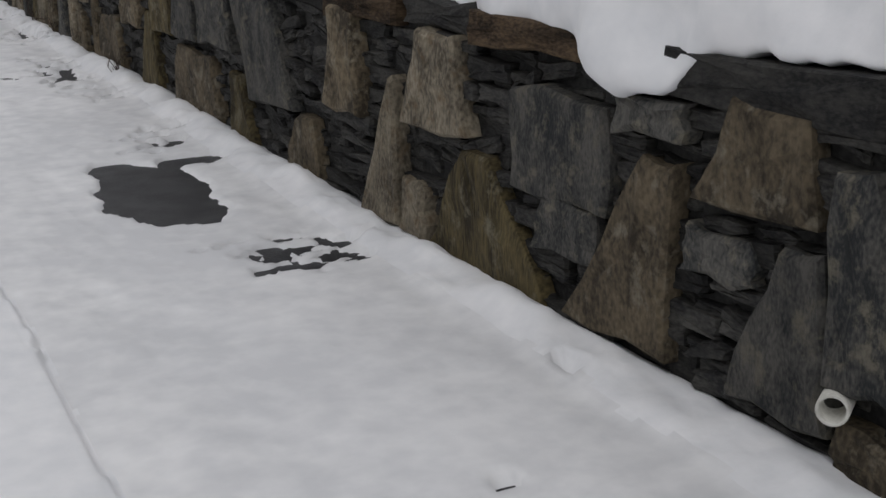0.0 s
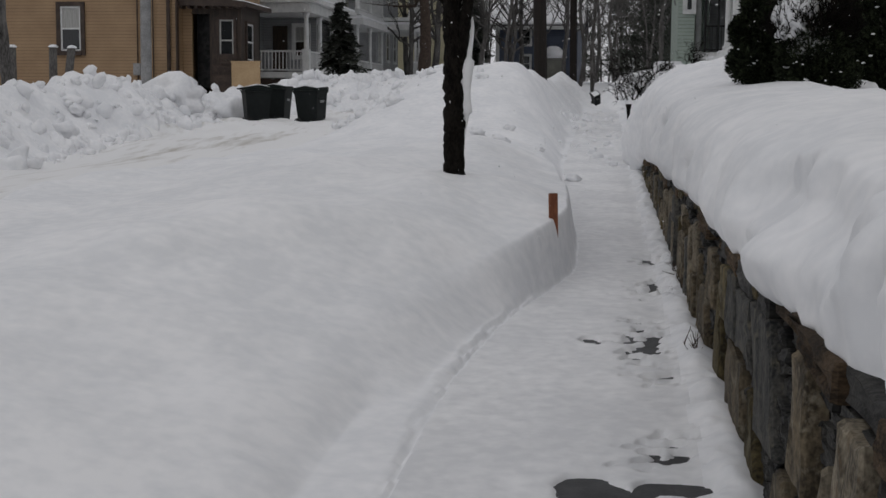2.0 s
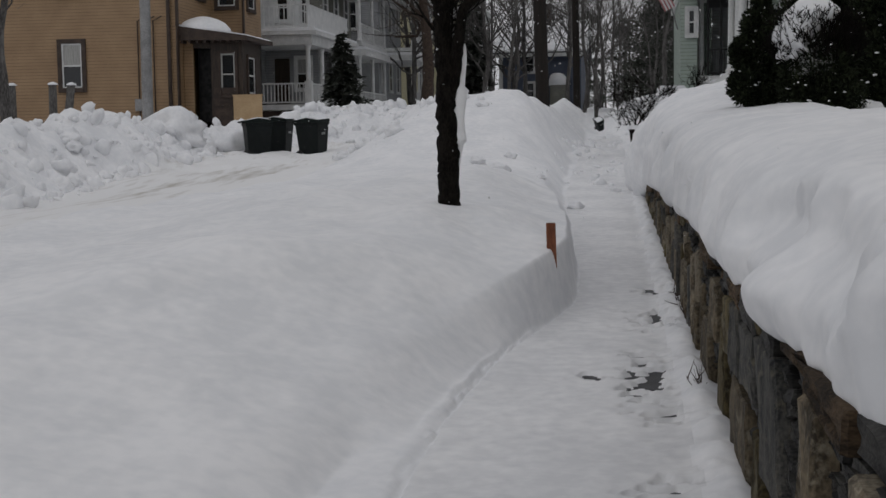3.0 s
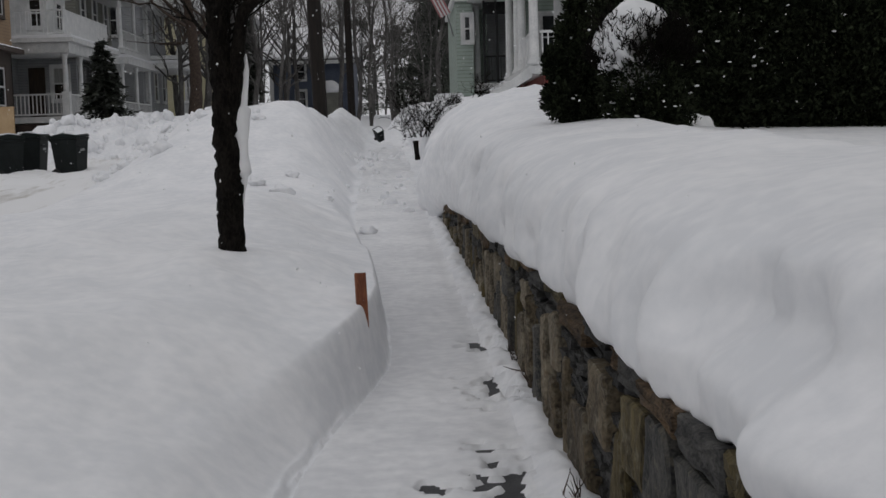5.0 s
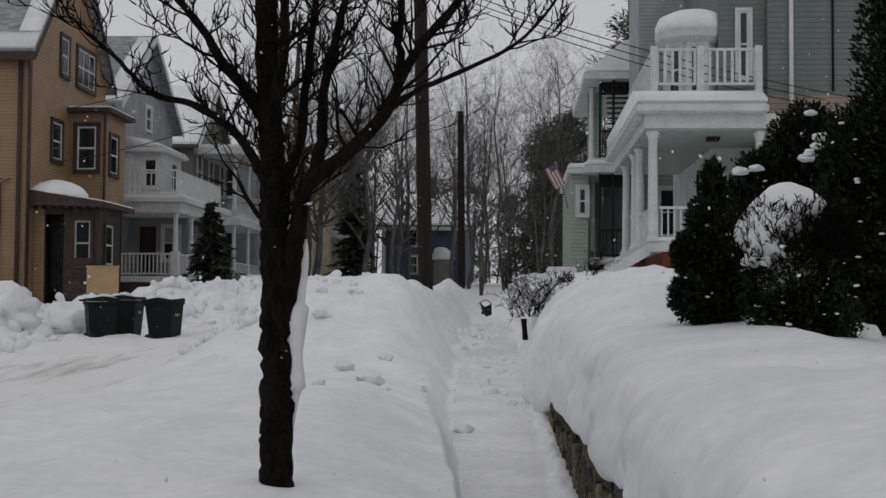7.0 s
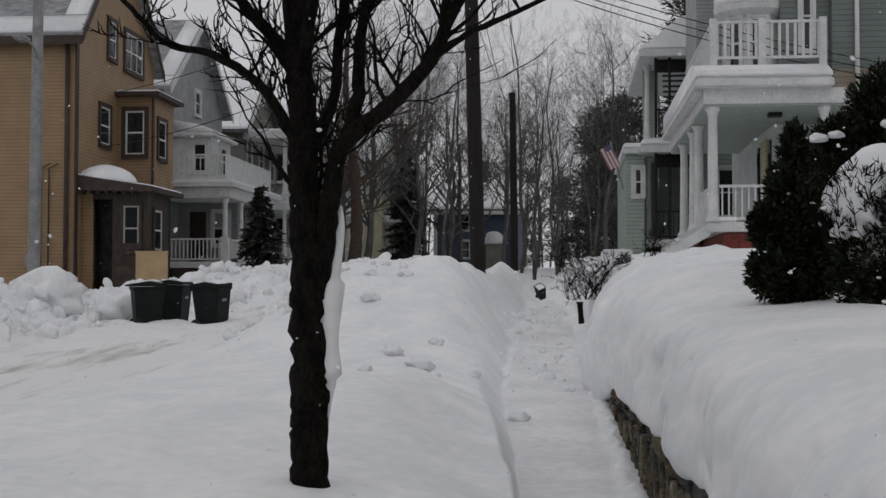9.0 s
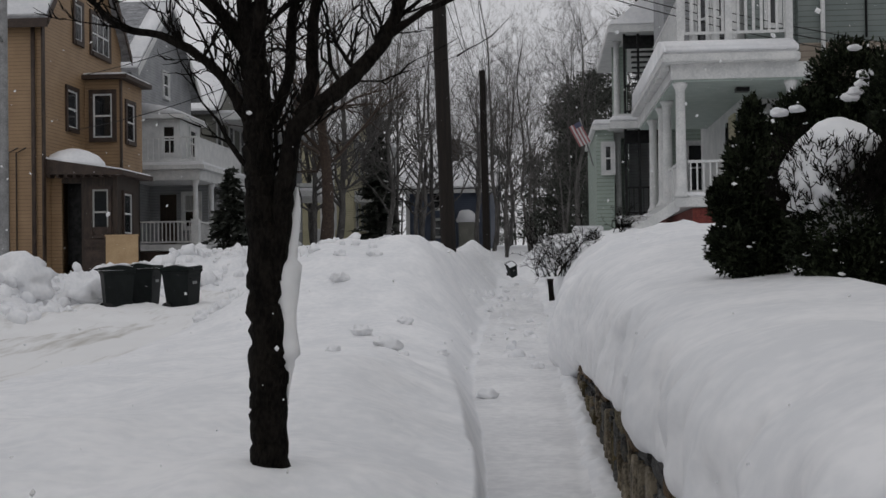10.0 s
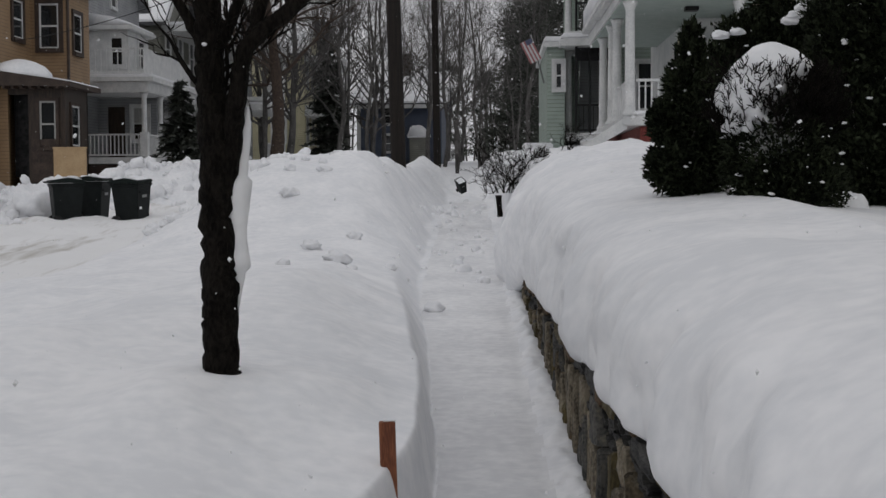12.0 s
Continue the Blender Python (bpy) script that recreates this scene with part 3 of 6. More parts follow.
def limb(verts, faces, pts, r0, r1, rnd, kids, size, sides=9, depth=2, first=0.35, cuts=6):
    """A limb along a line of points, wandering a little, with branches."""
    fine, n = [], len(pts) - 1
    for k in range(n * cuts + 1):
        t = k / cuts
        i = min(int(t), n - 1)
        p0, p1, p2, p3 = (Vector(pts[max(0, min(n, i + j))]) for j in (-1, 0, 1, 2))
        u = t - i
        p = 0.5 * ((2 * p1) + (p2 - p0) * u + (2 * p0 - 5 * p1 + 4 * p2 - p3) * u * u + (3 * p1 - p0 - 3 * p2 + p3) * u**3)
        fine.append(p + Vector((rnd.gauss(0, 0.004), rnd.gauss(0, 0.004), 0)))
    m = len(fine) - 1
    radii = [(r0 + (r1 - r0) * k / m) * (1 + 0.05 * rnd.gauss(0, 1)) for k in range(m + 1)]
    tube_arrays(verts, faces, fine, radii, sides)
    for k in range(kids):
        i = rnd.randint(int(first * m), m)
        side = Vector((rnd.gauss(0, 1), rnd.gauss(0, 0.8), abs(rnd.gauss(0.3, 0.5)))).normalized()
        way = (fine[i] - fine[max(0, i - 1)]).normalized() * 0.6 + side
        twigs(verts, faces, fine[i], way, size * rnd.uniform(0.45, 1.1), min(0.014, max(0.006, radii[i] * 0.4)), rnd, depth, -0.09, bend=0.27)


def street_tree():
    rnd = random.Random(12)
    tree = thing("street_tree", "bare street tree with dark bark standing in snow", "tree", (0.19, 12.42, 0.3))
    v, f = [], []
    limb(v, f, [(0.0, 0, 0.0), (0.0, 0, 0.8), (-0.005, 0, 1.3), (-0.025, 0, 1.9), (-0.045, 0.02, 2.4), (-0.085, 0.03, 3.1), (-0.12, 0.05, 5.2)], 0.092, 0.046, rnd, 26, 0.7, 18, 2, 0.5, 18)
    v = [tuple(Vector(p) + 0.009 * noise.noise_vector(Vector((p[0] * 30, p[1] * 30, p[2] * 9))) + 0.005 * noise.noise_vector(Vector(p) * 45)) for p in v]
    part_trunk = from_arrays("trunk", v, f, BARK, tree)
    part_trunk["label"] = "dark furrowed trunk with fine branches"
    for pts, r0, r1, kids, size in (
        ([(0.03, -0.01, 1.55), (0.065, -0.02, 1.8), (0.10, -0.03, 2.05), (0.155, -0.02, 2.24), (0.34, 0.0, 2.39), (0.52, 0.05, 2.60), (0.64, 0.1, 2.88), (0.82, 0.15, 3.11), (1.03, 0.2, 3.4)], 0.052, 0.018, 17, 0.75),
        ([(0.5, 0.05, 2.58), (0.68, 0.0, 2.7), (0.92, -0.05, 2.79), (1.22, -0.05, 2.96), (1.45, 0.0, 3.26)], 0.018, 0.005, 7, 0.4),
        ([(0.58, 0.08, 2.75), (0.585, 0.1, 2.95), (0.59, 0.12, 3.3), (0.6, 0.15, 3.9)], 0.026, 0.01, 9, 0.5),
        ([(0.17, -0.02, 2.26), (0.20, 0.03, 2.45), (0.20, 0.08, 2.71), (0.26, 0.12, 3.01), (0.32, 0.15, 3.35), (0.4, 0.2, 4.2)], 0.034, 0.014, 14, 0.65),
        ([(0.0, 0.0, 2.2), (0.08, 0.1, 2.45), (0.11, 0.15, 2.86), (0.15, 0.2, 3.3), (0.2, 0.25, 4.2)], 0.032, 0.012, 12, 0.6),
        ([(-0.05, 0.02, 2.1), (-0.11, 0.0, 2.31), (-0.24, -0.02, 2.50), (-0.45, 0.0, 2.63), (-0.68, 0.05, 2.70), (-0.89, 0.1, 2.90), (-1.15, 0.15, 3.12)], 0.03, 0.007, 13, 0.5),
        ([(-0.06, 0.02, 2.4), (-0.12, 0.03, 2.63), (-0.30, 0.06, 2.84), (-0.45, 0.1, 3.06), (-0.63, 0.15, 3.28), (-0.85, 0.2, 3.7)], 0.038, 0.01, 14, 0.6),
        ([(-0.05, 0.0, 2.5), (0.04, -0.15, 2.9), (0.06, -0.3, 3.4), (0.08, -0.45, 4.2)], 0.032, 0.01, 10, 0.55),
        ([(-0.07, 0.04, 2.8), (-0.14, 0.25, 3.2), (-0.32, 0.5, 3.7), (-0.42, 0.8, 4.4)], 0.032, 0.01, 12, 0.6),
        ([(-0.07, 0.02, 3.1), (-0.3, 0.0, 3.5), (-0.6, -0.1, 4.1)], 0.03, 0.01, 10, 0.6),
    ):
        v, f = [], []
        limb(v, f, pts, r0, r1, rnd, kids + 2, size * 0.72, 9, 2, 0.5 if r0 > 0.045 else 0.3)
        from_arrays("limb", v, f, BARK, tree)
    # snow plastered on the sheltered side of the trunk
    bm = bmesh.new()
    rows = []
    for k in range(40):
        z = 1.0 + k * 0.0245
        w = 0.044 * min(1, k / 7, (40 - k) / 9) * (0.7 + 0.8 * noise.noise((0, 3, z * 4)) + 0.5 * (8 < k < 26))
        w = max(w, 0.004)
        lean = 0.055 * ease((z - 1.5) / 0.5)
        c = Vector((0.078 + lean, 0.02, z))
        rows.append([bm.verts.new(c + Vector((w * 1.1 * math.cos(a), w * 0.9 * math.sin(a), 0))) for a in np.linspace(0, 2 * math.pi, 9)[:-1]])
    for a, b in zip(rows, rows[1:]):
        for k in range(8):
            bm.faces.new((a[k], a[(k + 1) % 8], b[(k + 1) % 8], b[k]))
    bm.faces.new(rows[0][::-1])
    bm.faces.new(rows[-1])
    part("snow_strip", bm, SNOW, tree, "strip of wind-blown snow stuck to the trunk", True)


street_tree()


# ---- wooden stake at the edge of the bank ----
def stake():
    s = thing("stake", "orange-brown wooden stake stuck in the snow bank", "stake", (1.018, 11.72, 0.56), turn=12)
    part("post", box(-0.032, 0.032, -0.018, 0.018, -0.2, 0.385, bevel=0.004), STAKE_WOOD, s).rotation_euler = (0.0, radians(-1.5), 0)
    part("snow_cap", box(-0.028, 0.028, -0.014, 0.014, 0.383, 0.392, bevel=0.003), SNOW, s)


stake()


# ---- evergreens in the garden ----
def sprays(verts, faces, c, r, n, size, rnd, cone=0.0, inner=0.55):
    """Small pointed leaf sprays through the outer part of an ellipsoid or a cone."""
    for _ in range(n):
        d = Vector((rnd.gauss(0, 1), rnd.gauss(0, 1), rnd.gauss(0, 1))).normalized()
        k = rnd.uniform(0.25, 1.0) ** 0.6
        bump = 1 + 0.20 * noise.noise(d * 2.3 + Vector(c)) + 0.14 * noise.noise(d * 6 + Vector(c))
        p = Vector((d.x * r[0], d.y * r[1], d.z * r[2])) * k * bump
        if cone:
            s = 1 - cone * (p.z / r[2] * 0.5 + 0.5)
            p.x, p.y = p.x * s * 1.25, p.y * s * 1.25
        p += Vector(c)
        way = (d + Vector((rnd.gauss(0, 0.5), rnd.gauss(0, 0.5), rnd.gauss(0.45, 0.5)))).normalized()
        side = way.cross(Vector((rnd.gauss(0, 1), rnd.gauss(0, 1), rnd.gauss(0, 1)))).normalized()
        ln, wd = size * rnd.uniform(0.6, 1.4), size * rnd.uniform(0.2, 0.4)
        i = len(verts)
        verts.extend([tuple(p - way * ln * 0.3), tuple(p + side * wd), tuple(p + way * ln), tuple(p - side * wd)])
        faces.append((i, i + 1, i + 2, i + 3))


def evergreen(name, label, x, y, masses, size, seed, trunk=True, category="shrub", base=None, snow=0):
    rnd = random.Random(seed)
    z = lawn_height(x, y) - 0.1 if base is None else base
    t = thing(name, label, category, (x, y, z))
    v, f = [], []
    for c, r, n, cone in masses:
        sprays(v, f, c, r, n, size, rnd, cone)
    from_arrays("crown", v, f, NEEDLE, t, smooth=False)
    v, f = [], []
    top = max(c[2] for c, *_ in masses)
    for k in range(7 if trunk else 1):
        c, r, *_ = masses[k % len(masses)]
        a = rnd.uniform(0, 6.28)
        tube_arrays(v, f, [(c[0] * 0.6, c[1] * 0.6, 0), (c[0] + 0.3 * r[0] * math.cos(a), c[1] + 0.3 * r[1] * math.sin(a), c[2]), (c[0] + 0.6 * r[0] * math.cos(a), c[1] + 0.6 * r[1] * math.sin(a), c[2] + 0.7 * r[2])], [0.03, 0.02, 0.006], 5)
    from_arrays("stems", v, f, BARK_HAZED, t)
    for k in range(snow):
        c, r, *_ = masses[rnd.randrange(len(masses))]
        a, e = rnd.uniform(3.2, 6.2), rnd.uniform(-0.2, 0.9)
        p = Vector((c[0] + r[0] * math.cos(a) * math.cos(e), c[1] + r[1] * math.sin(a) * math.cos(e), c[2] + r[2] * math.sin(e))) * 1.0
        bm = bmesh.new()
        bmesh.ops.create_icosphere(bm, subdivisions=2, radius=rnd.uniform(0.006, 0.02))
        for q in bm.verts:
            q.co = Vector((q.co.x * 1.3, q.co.y, q.co.z * 0.6)) * (1 + 0.5 * noise.noise(q.co * 40 + p)) + p
        part("snow_clump", bm, SNOW, t, "small clump of snow", True)
    return t


evergreen("arborvitae", "small dark arborvitae with a pointed top", 2.80, 15.6, [((0.02, 0, 0.48), (0.19, 0.24, 0.54), 9000, 0.3), ((0.0, 0, 0.95), (0.085, 0.1, 0.26), 2400, 0.2), ((-0.18, -0.05, 0.50), (0.12, 0.15, 0.16), 2400, 0.0), ((-0.08, -0.08, 0.74), (0.12, 0.14, 0.18), 2000, 0.0), ((-0.12, -0.06, 0.20), (0.2, 0.2, 0.2), 3400, 0.0), ((0.14, -0.06, 0.24), (0.18, 0.18, 0.24), 3000, 0.0)], 0.036, 1, snow=16, base=lawn_height(2.8, 15.6) - 0.06)
bush = evergreen("round_bush", "clipped round evergreen bush under a cap of snow", 3.20, 14.75, [((0, 0, 0.48), (0.34, 0.34, 0.46), 20000, 0.0), ((0.08, -0.05, 0.2), (0.35, 0.34, 0.28), 10000, 0.0)], 0.03, 2, snow=10)
evergreen("arborvitae_hedge", "tall dense dark evergreen hedge dusted with snow", 5.1, 16.4, [((-0.55, 0, 1.5), (0.5, 0.6, 2.2), 30000, 0.25), ((0.2, 0, 1.6), (0.7, 0.6, 2.5), 32000, 0.2), ((1.0, 0.1, 1.5), (0.7, 0.6, 2.4), 26000, 0.2), ((1.8, 0.1, 1.5), (0.7, 0.6, 2.4), 24000, 0.2), ((0.6, 0.3, 1.6), (1.3, 0.35, 2.2), 22000, 0.15), ((0.5, -0.2, 0.6), (1.7, 0.5, 0.75), 26000, 0.0), ((-0.85, -0.15, 0.45), (0.5, 0.45, 0.75), 12000, 0.0), ((-0.95, 0.1, 1.2), (0.42, 0.4, 0.8), 10000, 0.0)], 0.046, 3, snow=90)
evergreen("spreading_yew", "dark spreading yew carrying clumps of snow", 4.5, 19.0, [((-0.35, 0, 0.6), (0.75, 0.5, 0.8), 13000, 0.0), ((0.35, 0, 0.9), (0.8, 0.5, 0.85), 14000, 0.0), ((-0.75, -0.1, 0.5), (0.45, 0.4, 0.6), 6000, 0.0), ((0.95, 0, 0.85), (0.6, 0.45, 0.8), 8000, 0.0), ((0.35, 0.05, 1.5), (0.5, 0.4, 0.55), 7000, 0.2), ((-0.3, 0.0, 1.15), (0.4, 0.35, 0.4), 5000, 0.0), ((-0.95, -0.1, 0.7), (0.3, 0.4, 0.55), 6000, 0.0), ((-0.6, 0.0, 1.2), (0.4, 0.35, 0.36), 6000, 0.0), ((-0.25, 0.0, 1.55), (0.4, 0.35, 0.45), 6000, 0.0)], 0.042, 4, snow=22, base=2.0)


def snow_blob(name, parent, c, r, seed, label, rough=1.0):
    bm = bmesh.new()
    bmesh.ops.create_icosphere(bm, subdivisions=4, radius=1)
    for q in bm.verts:
        k = 1 + rough * 0.14 * noise.noise(q.co * 1.5 + Vector((seed, 0, 0))) + rough * 0.06 * noise.noise(q.co * 4 + Vector((seed, 0, 0)))
        low = 0.35 if q.co.z < 0 else 1
        q.co = Vector((q.co.x * r[0] * k, q.co.y * r[1] * k, q.co.z * r[2] * k * low)) + Vector(c)
    return part(name, bm, SNOW, parent, label, True)


bm = bmesh.new()
bmesh.ops.create_icosphere(bm, subdivisions=5, radius=1)
for q in bm.verts:
    d = q.co.normalized()
    brim = max(0.02, 0.46 + 0.62 * d.x + 0.2 * max(d.y, -0.2)) - 0.30 * noise.noise(d * 3.1 + Vector((4, 0, 0))) - 0.16 * noise.noise(d * 8)
    k = 0.62 + 0.46 * float(ease((d.z - brim + 0.06) / 0.22)) + 0.05 * noise.noise(d * 2.2) + 0.02 * noise.noise(d * 7)
    q.co = Vector((-0.02 + d.x * 0.36 * k, d.y * 0.35 * k, 0.53 + d.z * 0.51 * k))
part("snow_cap", bm, SNOW, bush, "thick lumpy cap of snow", True)
rnd = random.Random(9)
v, f = [], []
for k in range(190):
    a, e = rnd.uniform(3.0, 6.5), rnd.uniform(0.0, 0.85)
    d = Vector((math.cos(a) * math.cos(e), math.sin(a) * math.cos(e), math.sin(e)))
    p = Vector((0.0, 0, 0.48)) + Vector((d.x * 0.34, d.y * 0.35, d.z * 0.42))
    twigs(v, f, p, d * 0.7 + Vector((-0.1, 0, 0.7)), rnd.uniform(0.08, 0.18), 0.0038, rnd, 2, 0, 3)
tw = from_arrays("bare_twig_growth", v, f, BARK, bush)
tw["label"], tw["kind"] = "fine dark bare twigs", "stuff"
for k, (x, y, z, r) in enumerate(((4.23, 18.35, 3.53, 0.07), (4.20, 18.35, 3.45, 0.06), (4.11, 18.4, 3.34, 0.075), (4.04, 17.95, 3.33, 0.06), (3.42, 18.0, 3.17, 0.07), (3.56, 18.0, 3.20, 0.06), (4.07, 18.05, 3.72, 0.05))):
    b = snow_blob("snow_clump", None, (x, y, z), (r * 1.1, r * 0.9, r * 0.85), 20 + k, "", 2.2)
    tagged(b, "heap of snow caught on evergreen branches", "snow clump", "snow on the shrubs")
# snow blown against the foot of the shrubs
for k, (x, y, r) in enumerate(((3.68, 15.1, 0.2),)):
    b = snow_blob("snow_drift", None, (x, y, lawn_height(x, y) - 0.02), (r, r, 0.14), 40 + k, "")
    tagged(b, "low drift of snow at the foot of the shrubs", "snow drift", "drifts by the shrubs")


# ---- a twiggy shrub, a short post and a fallen black bin by the path ----
def twig_shrub(x, y, z, size, n, seed, bark=None):
    rnd = random.Random(seed)
    s = thing("bare_shrub", "leafless twiggy shrub poking out of the snow", "shrub", (x, y, z), "bare shrubs")
    v, f = [], []
    for k in range(n):
        twigs(v, f, (rnd.gauss(0, size * 0.3), rnd.gauss(0, size * 0.3), 0), (rnd.gauss(0, 0.6), rnd.gauss(0, 0.6), 1), size * rnd.uniform(0.6, 1.1), 0.012, rnd, 3, 0.02, 4, 0.9)
    from_arrays("crown", v, f, bark or TWIG, s)


twig_shrub(1.68, 29.5, 1.75, 0.75, 22, 5, BARK)
twig_shrub(2.3, 31.5, 2.3, 0.34, 9, 6, BARK)
twig_shrub(3.0, 33.5, 2.6, 0.4, 9, 7, BARK)
for k, (x, y) in enumerate(((1.93, 9.2), (1.93, 11.2), (1.90, 11.9))):
    rnd = random.Random(70 + k)
    s = thing("weed", "dry frosted weed stalk at the foot of the wall", "weed", (x, y, float(zg(y))), "weeds by the wall")
    v, f = [], []
    for j in range(3):
        twigs(v, f, (0, 0, 0), (-0.4 + rnd.gauss(0, 0.2), rnd.gauss(0, 0.3), 1), 0.16, 0.004, rnd, 1, 0, 3)
    from_arrays("stalk", v, f, TWIG, s)


def marker_post():
    p = thing("marker_post", "short tapered dark post beside the path", "post", (1.56, 33.0, 1.02))
    bm = bmesh.new()
    lathe(bm, [(0.06, 0), (0.075, 0.4), (0.1, 0.62)], 8)
    part("shaft", bm, BARK, p)
    bm = bmesh.new()
    lathe(bm, [(0.11, 0.62), (0.11, 0.66)], 8)
    part("cap", bm, POLE_WOOD, p, "flat grey cap")


marker_post()


# ---- wheeled rubbish bins ----
def wheelie_bin(x, y, z, turn, label):
    b = thing("wheelie_bin", label, "rubbish bin", (x, y, z), "rubbish bins at the kerb", turn=turn)
    bm = bmesh.new()
    lo = [bm.verts.new((sx * 0.23, sy * 0.27, 0.03)) for sx, sy in ((-1, -1), (1, -1), (1, 1), (-1, 1))]
    mid = [bm.verts.new((sx * 0.29, sy * 0.34, 0.86)) for sx, sy in ((-1, -1), (1, -1), (1, 1), (-1, 1))]
    hi = [bm.verts.new((sx * 0.31, sy * 0.37, 0.87)) for sx, sy in ((-1, -1), (1, -1), (1, 1), (-1, 1))]
    hh = [bm.verts.new((sx * 0.31, sy * 0.37, 0.93)) for sx, sy in ((-1, -1), (1, -1), (1, 1), (-1, 1))]
    for a, c in ((lo, mid), (mid, hi), (hi, hh)):
        for k in range(4):
            bm.faces.new((a[k], a[(k + 1) % 4], c[(k + 1) % 4], c[k]))
    bm.faces.new(lo[::-1])
    bm.faces.new(hh)
    bmesh.ops.bevel(bm, geom=bm.edges[:], offset=0.012, segments=2, affect="EDGES")
    part("body", bm, BIN_PLASTIC, b)
    bm = bmesh.new()
    prism(bm, [(-0.38, 0.935), (0.36, 0.935), (0.40, 0.95), (0.38, 0.99), (0.0, 1.05), (-0.36, 1.0)], "x", -0.32, 0.32)
    bmesh.ops.bevel(bm, geom=bm.edges[:], offset=0.012, segments=2, affect="EDGES")
    lid = part("lid", bm, BIN_LID, b, "domed green lid")
    tube("handle", [(-0.24, 0.38, 0.94), (-0.24, 0.46, 0.96), (0.24, 0.46, 0.96), (0.24, 0.38, 0.94)], 0.016, BIN_PLASTIC, b)
    tube("axle", [(-0.30, 0.25, 0.12), (0.30, 0.25, 0.12)], 0.012, IRON, b)
    for sx in (-0.31, 0.27):
        bm = bmesh.new()
        prism(bm, [(0.25 + 0.12 * math.cos(a), 0.12 + 0.12 * math.sin(a)) for a in np.linspace(0, 2 * math.pi, 19)[:-1]], "x", sx, sx + 0.05)
        part("wheel", bm, RUBBER, b)
    part("badge", box(-0.09, 0.09, -0.337, -0.332, 0.62, 0.68), STEEL, b, "pale plain badge")
    part("bar", box(-0.20, 0.20, -0.352, -0.325, 0.72, 0.75), BIN_PLASTIC, b)
    bm = bmesh.new()
    prism(bm, [(-0.34, 1.0), (0.0, 1.052), (0.3, 1.005), (0.2, 1.03), (0.0, 1.075), (-0.2, 1.05)], "x", -0.26, 0.24)
    part("lid_snow", bm, SNOW, b, "thin dusting of snow")
    b.scale = (0.93, 0.93, 0.97)
    return b


zb = float(zg(33.5)) + 0.06
near_bin = wheelie_bin(-6.20, 33.5, zb, 74, "dark green wheeled rubbish bin with a closed lid, tilted a little")
near_bin.rotation_euler[1] = radians(-3.5)
wheelie_bin(-7.55, 33.3, zb, 118, "black wheeled rubbish bin standing close to its neighbours")
wheelie_bin(-7.36, 34.5, zb + 0.04, 84, "dark wheeled rubbish bin with a green lid, standing behind")
fallen = wheelie_bin(0.60, 40.0, 1.72, 20, "small black rubbish bin tipped over in the snow")
fallen.scale = (0.36, 0.36, 0.36)
fallen.rotation_euler = (radians(30), radians(-24), 0.4)


# large flakes of falling snow in the air, past counting
rnd = random.Random(55)
v, f = [], []
for k in range(1700):
    y = rnd.uniform(8.5, 34)
    p = Vector((1.4 + rnd.uniform(-0.36, 0.36) * (y - 5.5), y, rnd.uniform(0.9, 2.0 + 0.22 * (y - 5.5))))
    q = 0.0024 + 0.0055 * rnd.random() ** 2
    a = Vector((rnd.gauss(0, 1), rnd.gauss(0, 1), rnd.gauss(0, 1))).normalized() * q
    b = a.cross(Vector((rnd.gauss(0, 1), rnd.gauss(0, 1), rnd.gauss(0, 1)))).normalized() * q
    c = a.cross(b).normalized() * q * 0.6
    i = len(v)
    v.extend([tuple(p + w) for w in (a, b, -a, -b, c, -c)])
    f.extend([(i, i + 1, i + 4), (i + 1, i + 2, i + 4), (i + 2, i + 3, i + 4), (i + 3, i, i + 4), (i + 1, i, i + 5), (i + 2, i + 1, i + 5), (i + 3, i + 2, i + 5), (i, i + 3, i + 5)])
tagged(from_arrays("falling_snow", v, f, SNOW, smooth=False), "scattered white snowflakes drifting in the air", "snowflakes", kind="stuff")


# ---- buildings ----
def on_wall(axis, at, sign):
    """A frame on a wall: local x runs along the wall, y out of it, z up. axis: the wall's normal; at: its place."""
    if axis == "y":
        return Matrix.Translation((0, at, 0)) @ (Matrix.Identity(4) if sign > 0 else Matrix.Diagonal((1, -1, 1, 1)))
    return Matrix.Translation((at, 0, 0)) @ Matrix(((0, sign, 0, 0), (1, 0, 0, 0), (0, 0, 1, 0), (0, 0, 0, 1)))


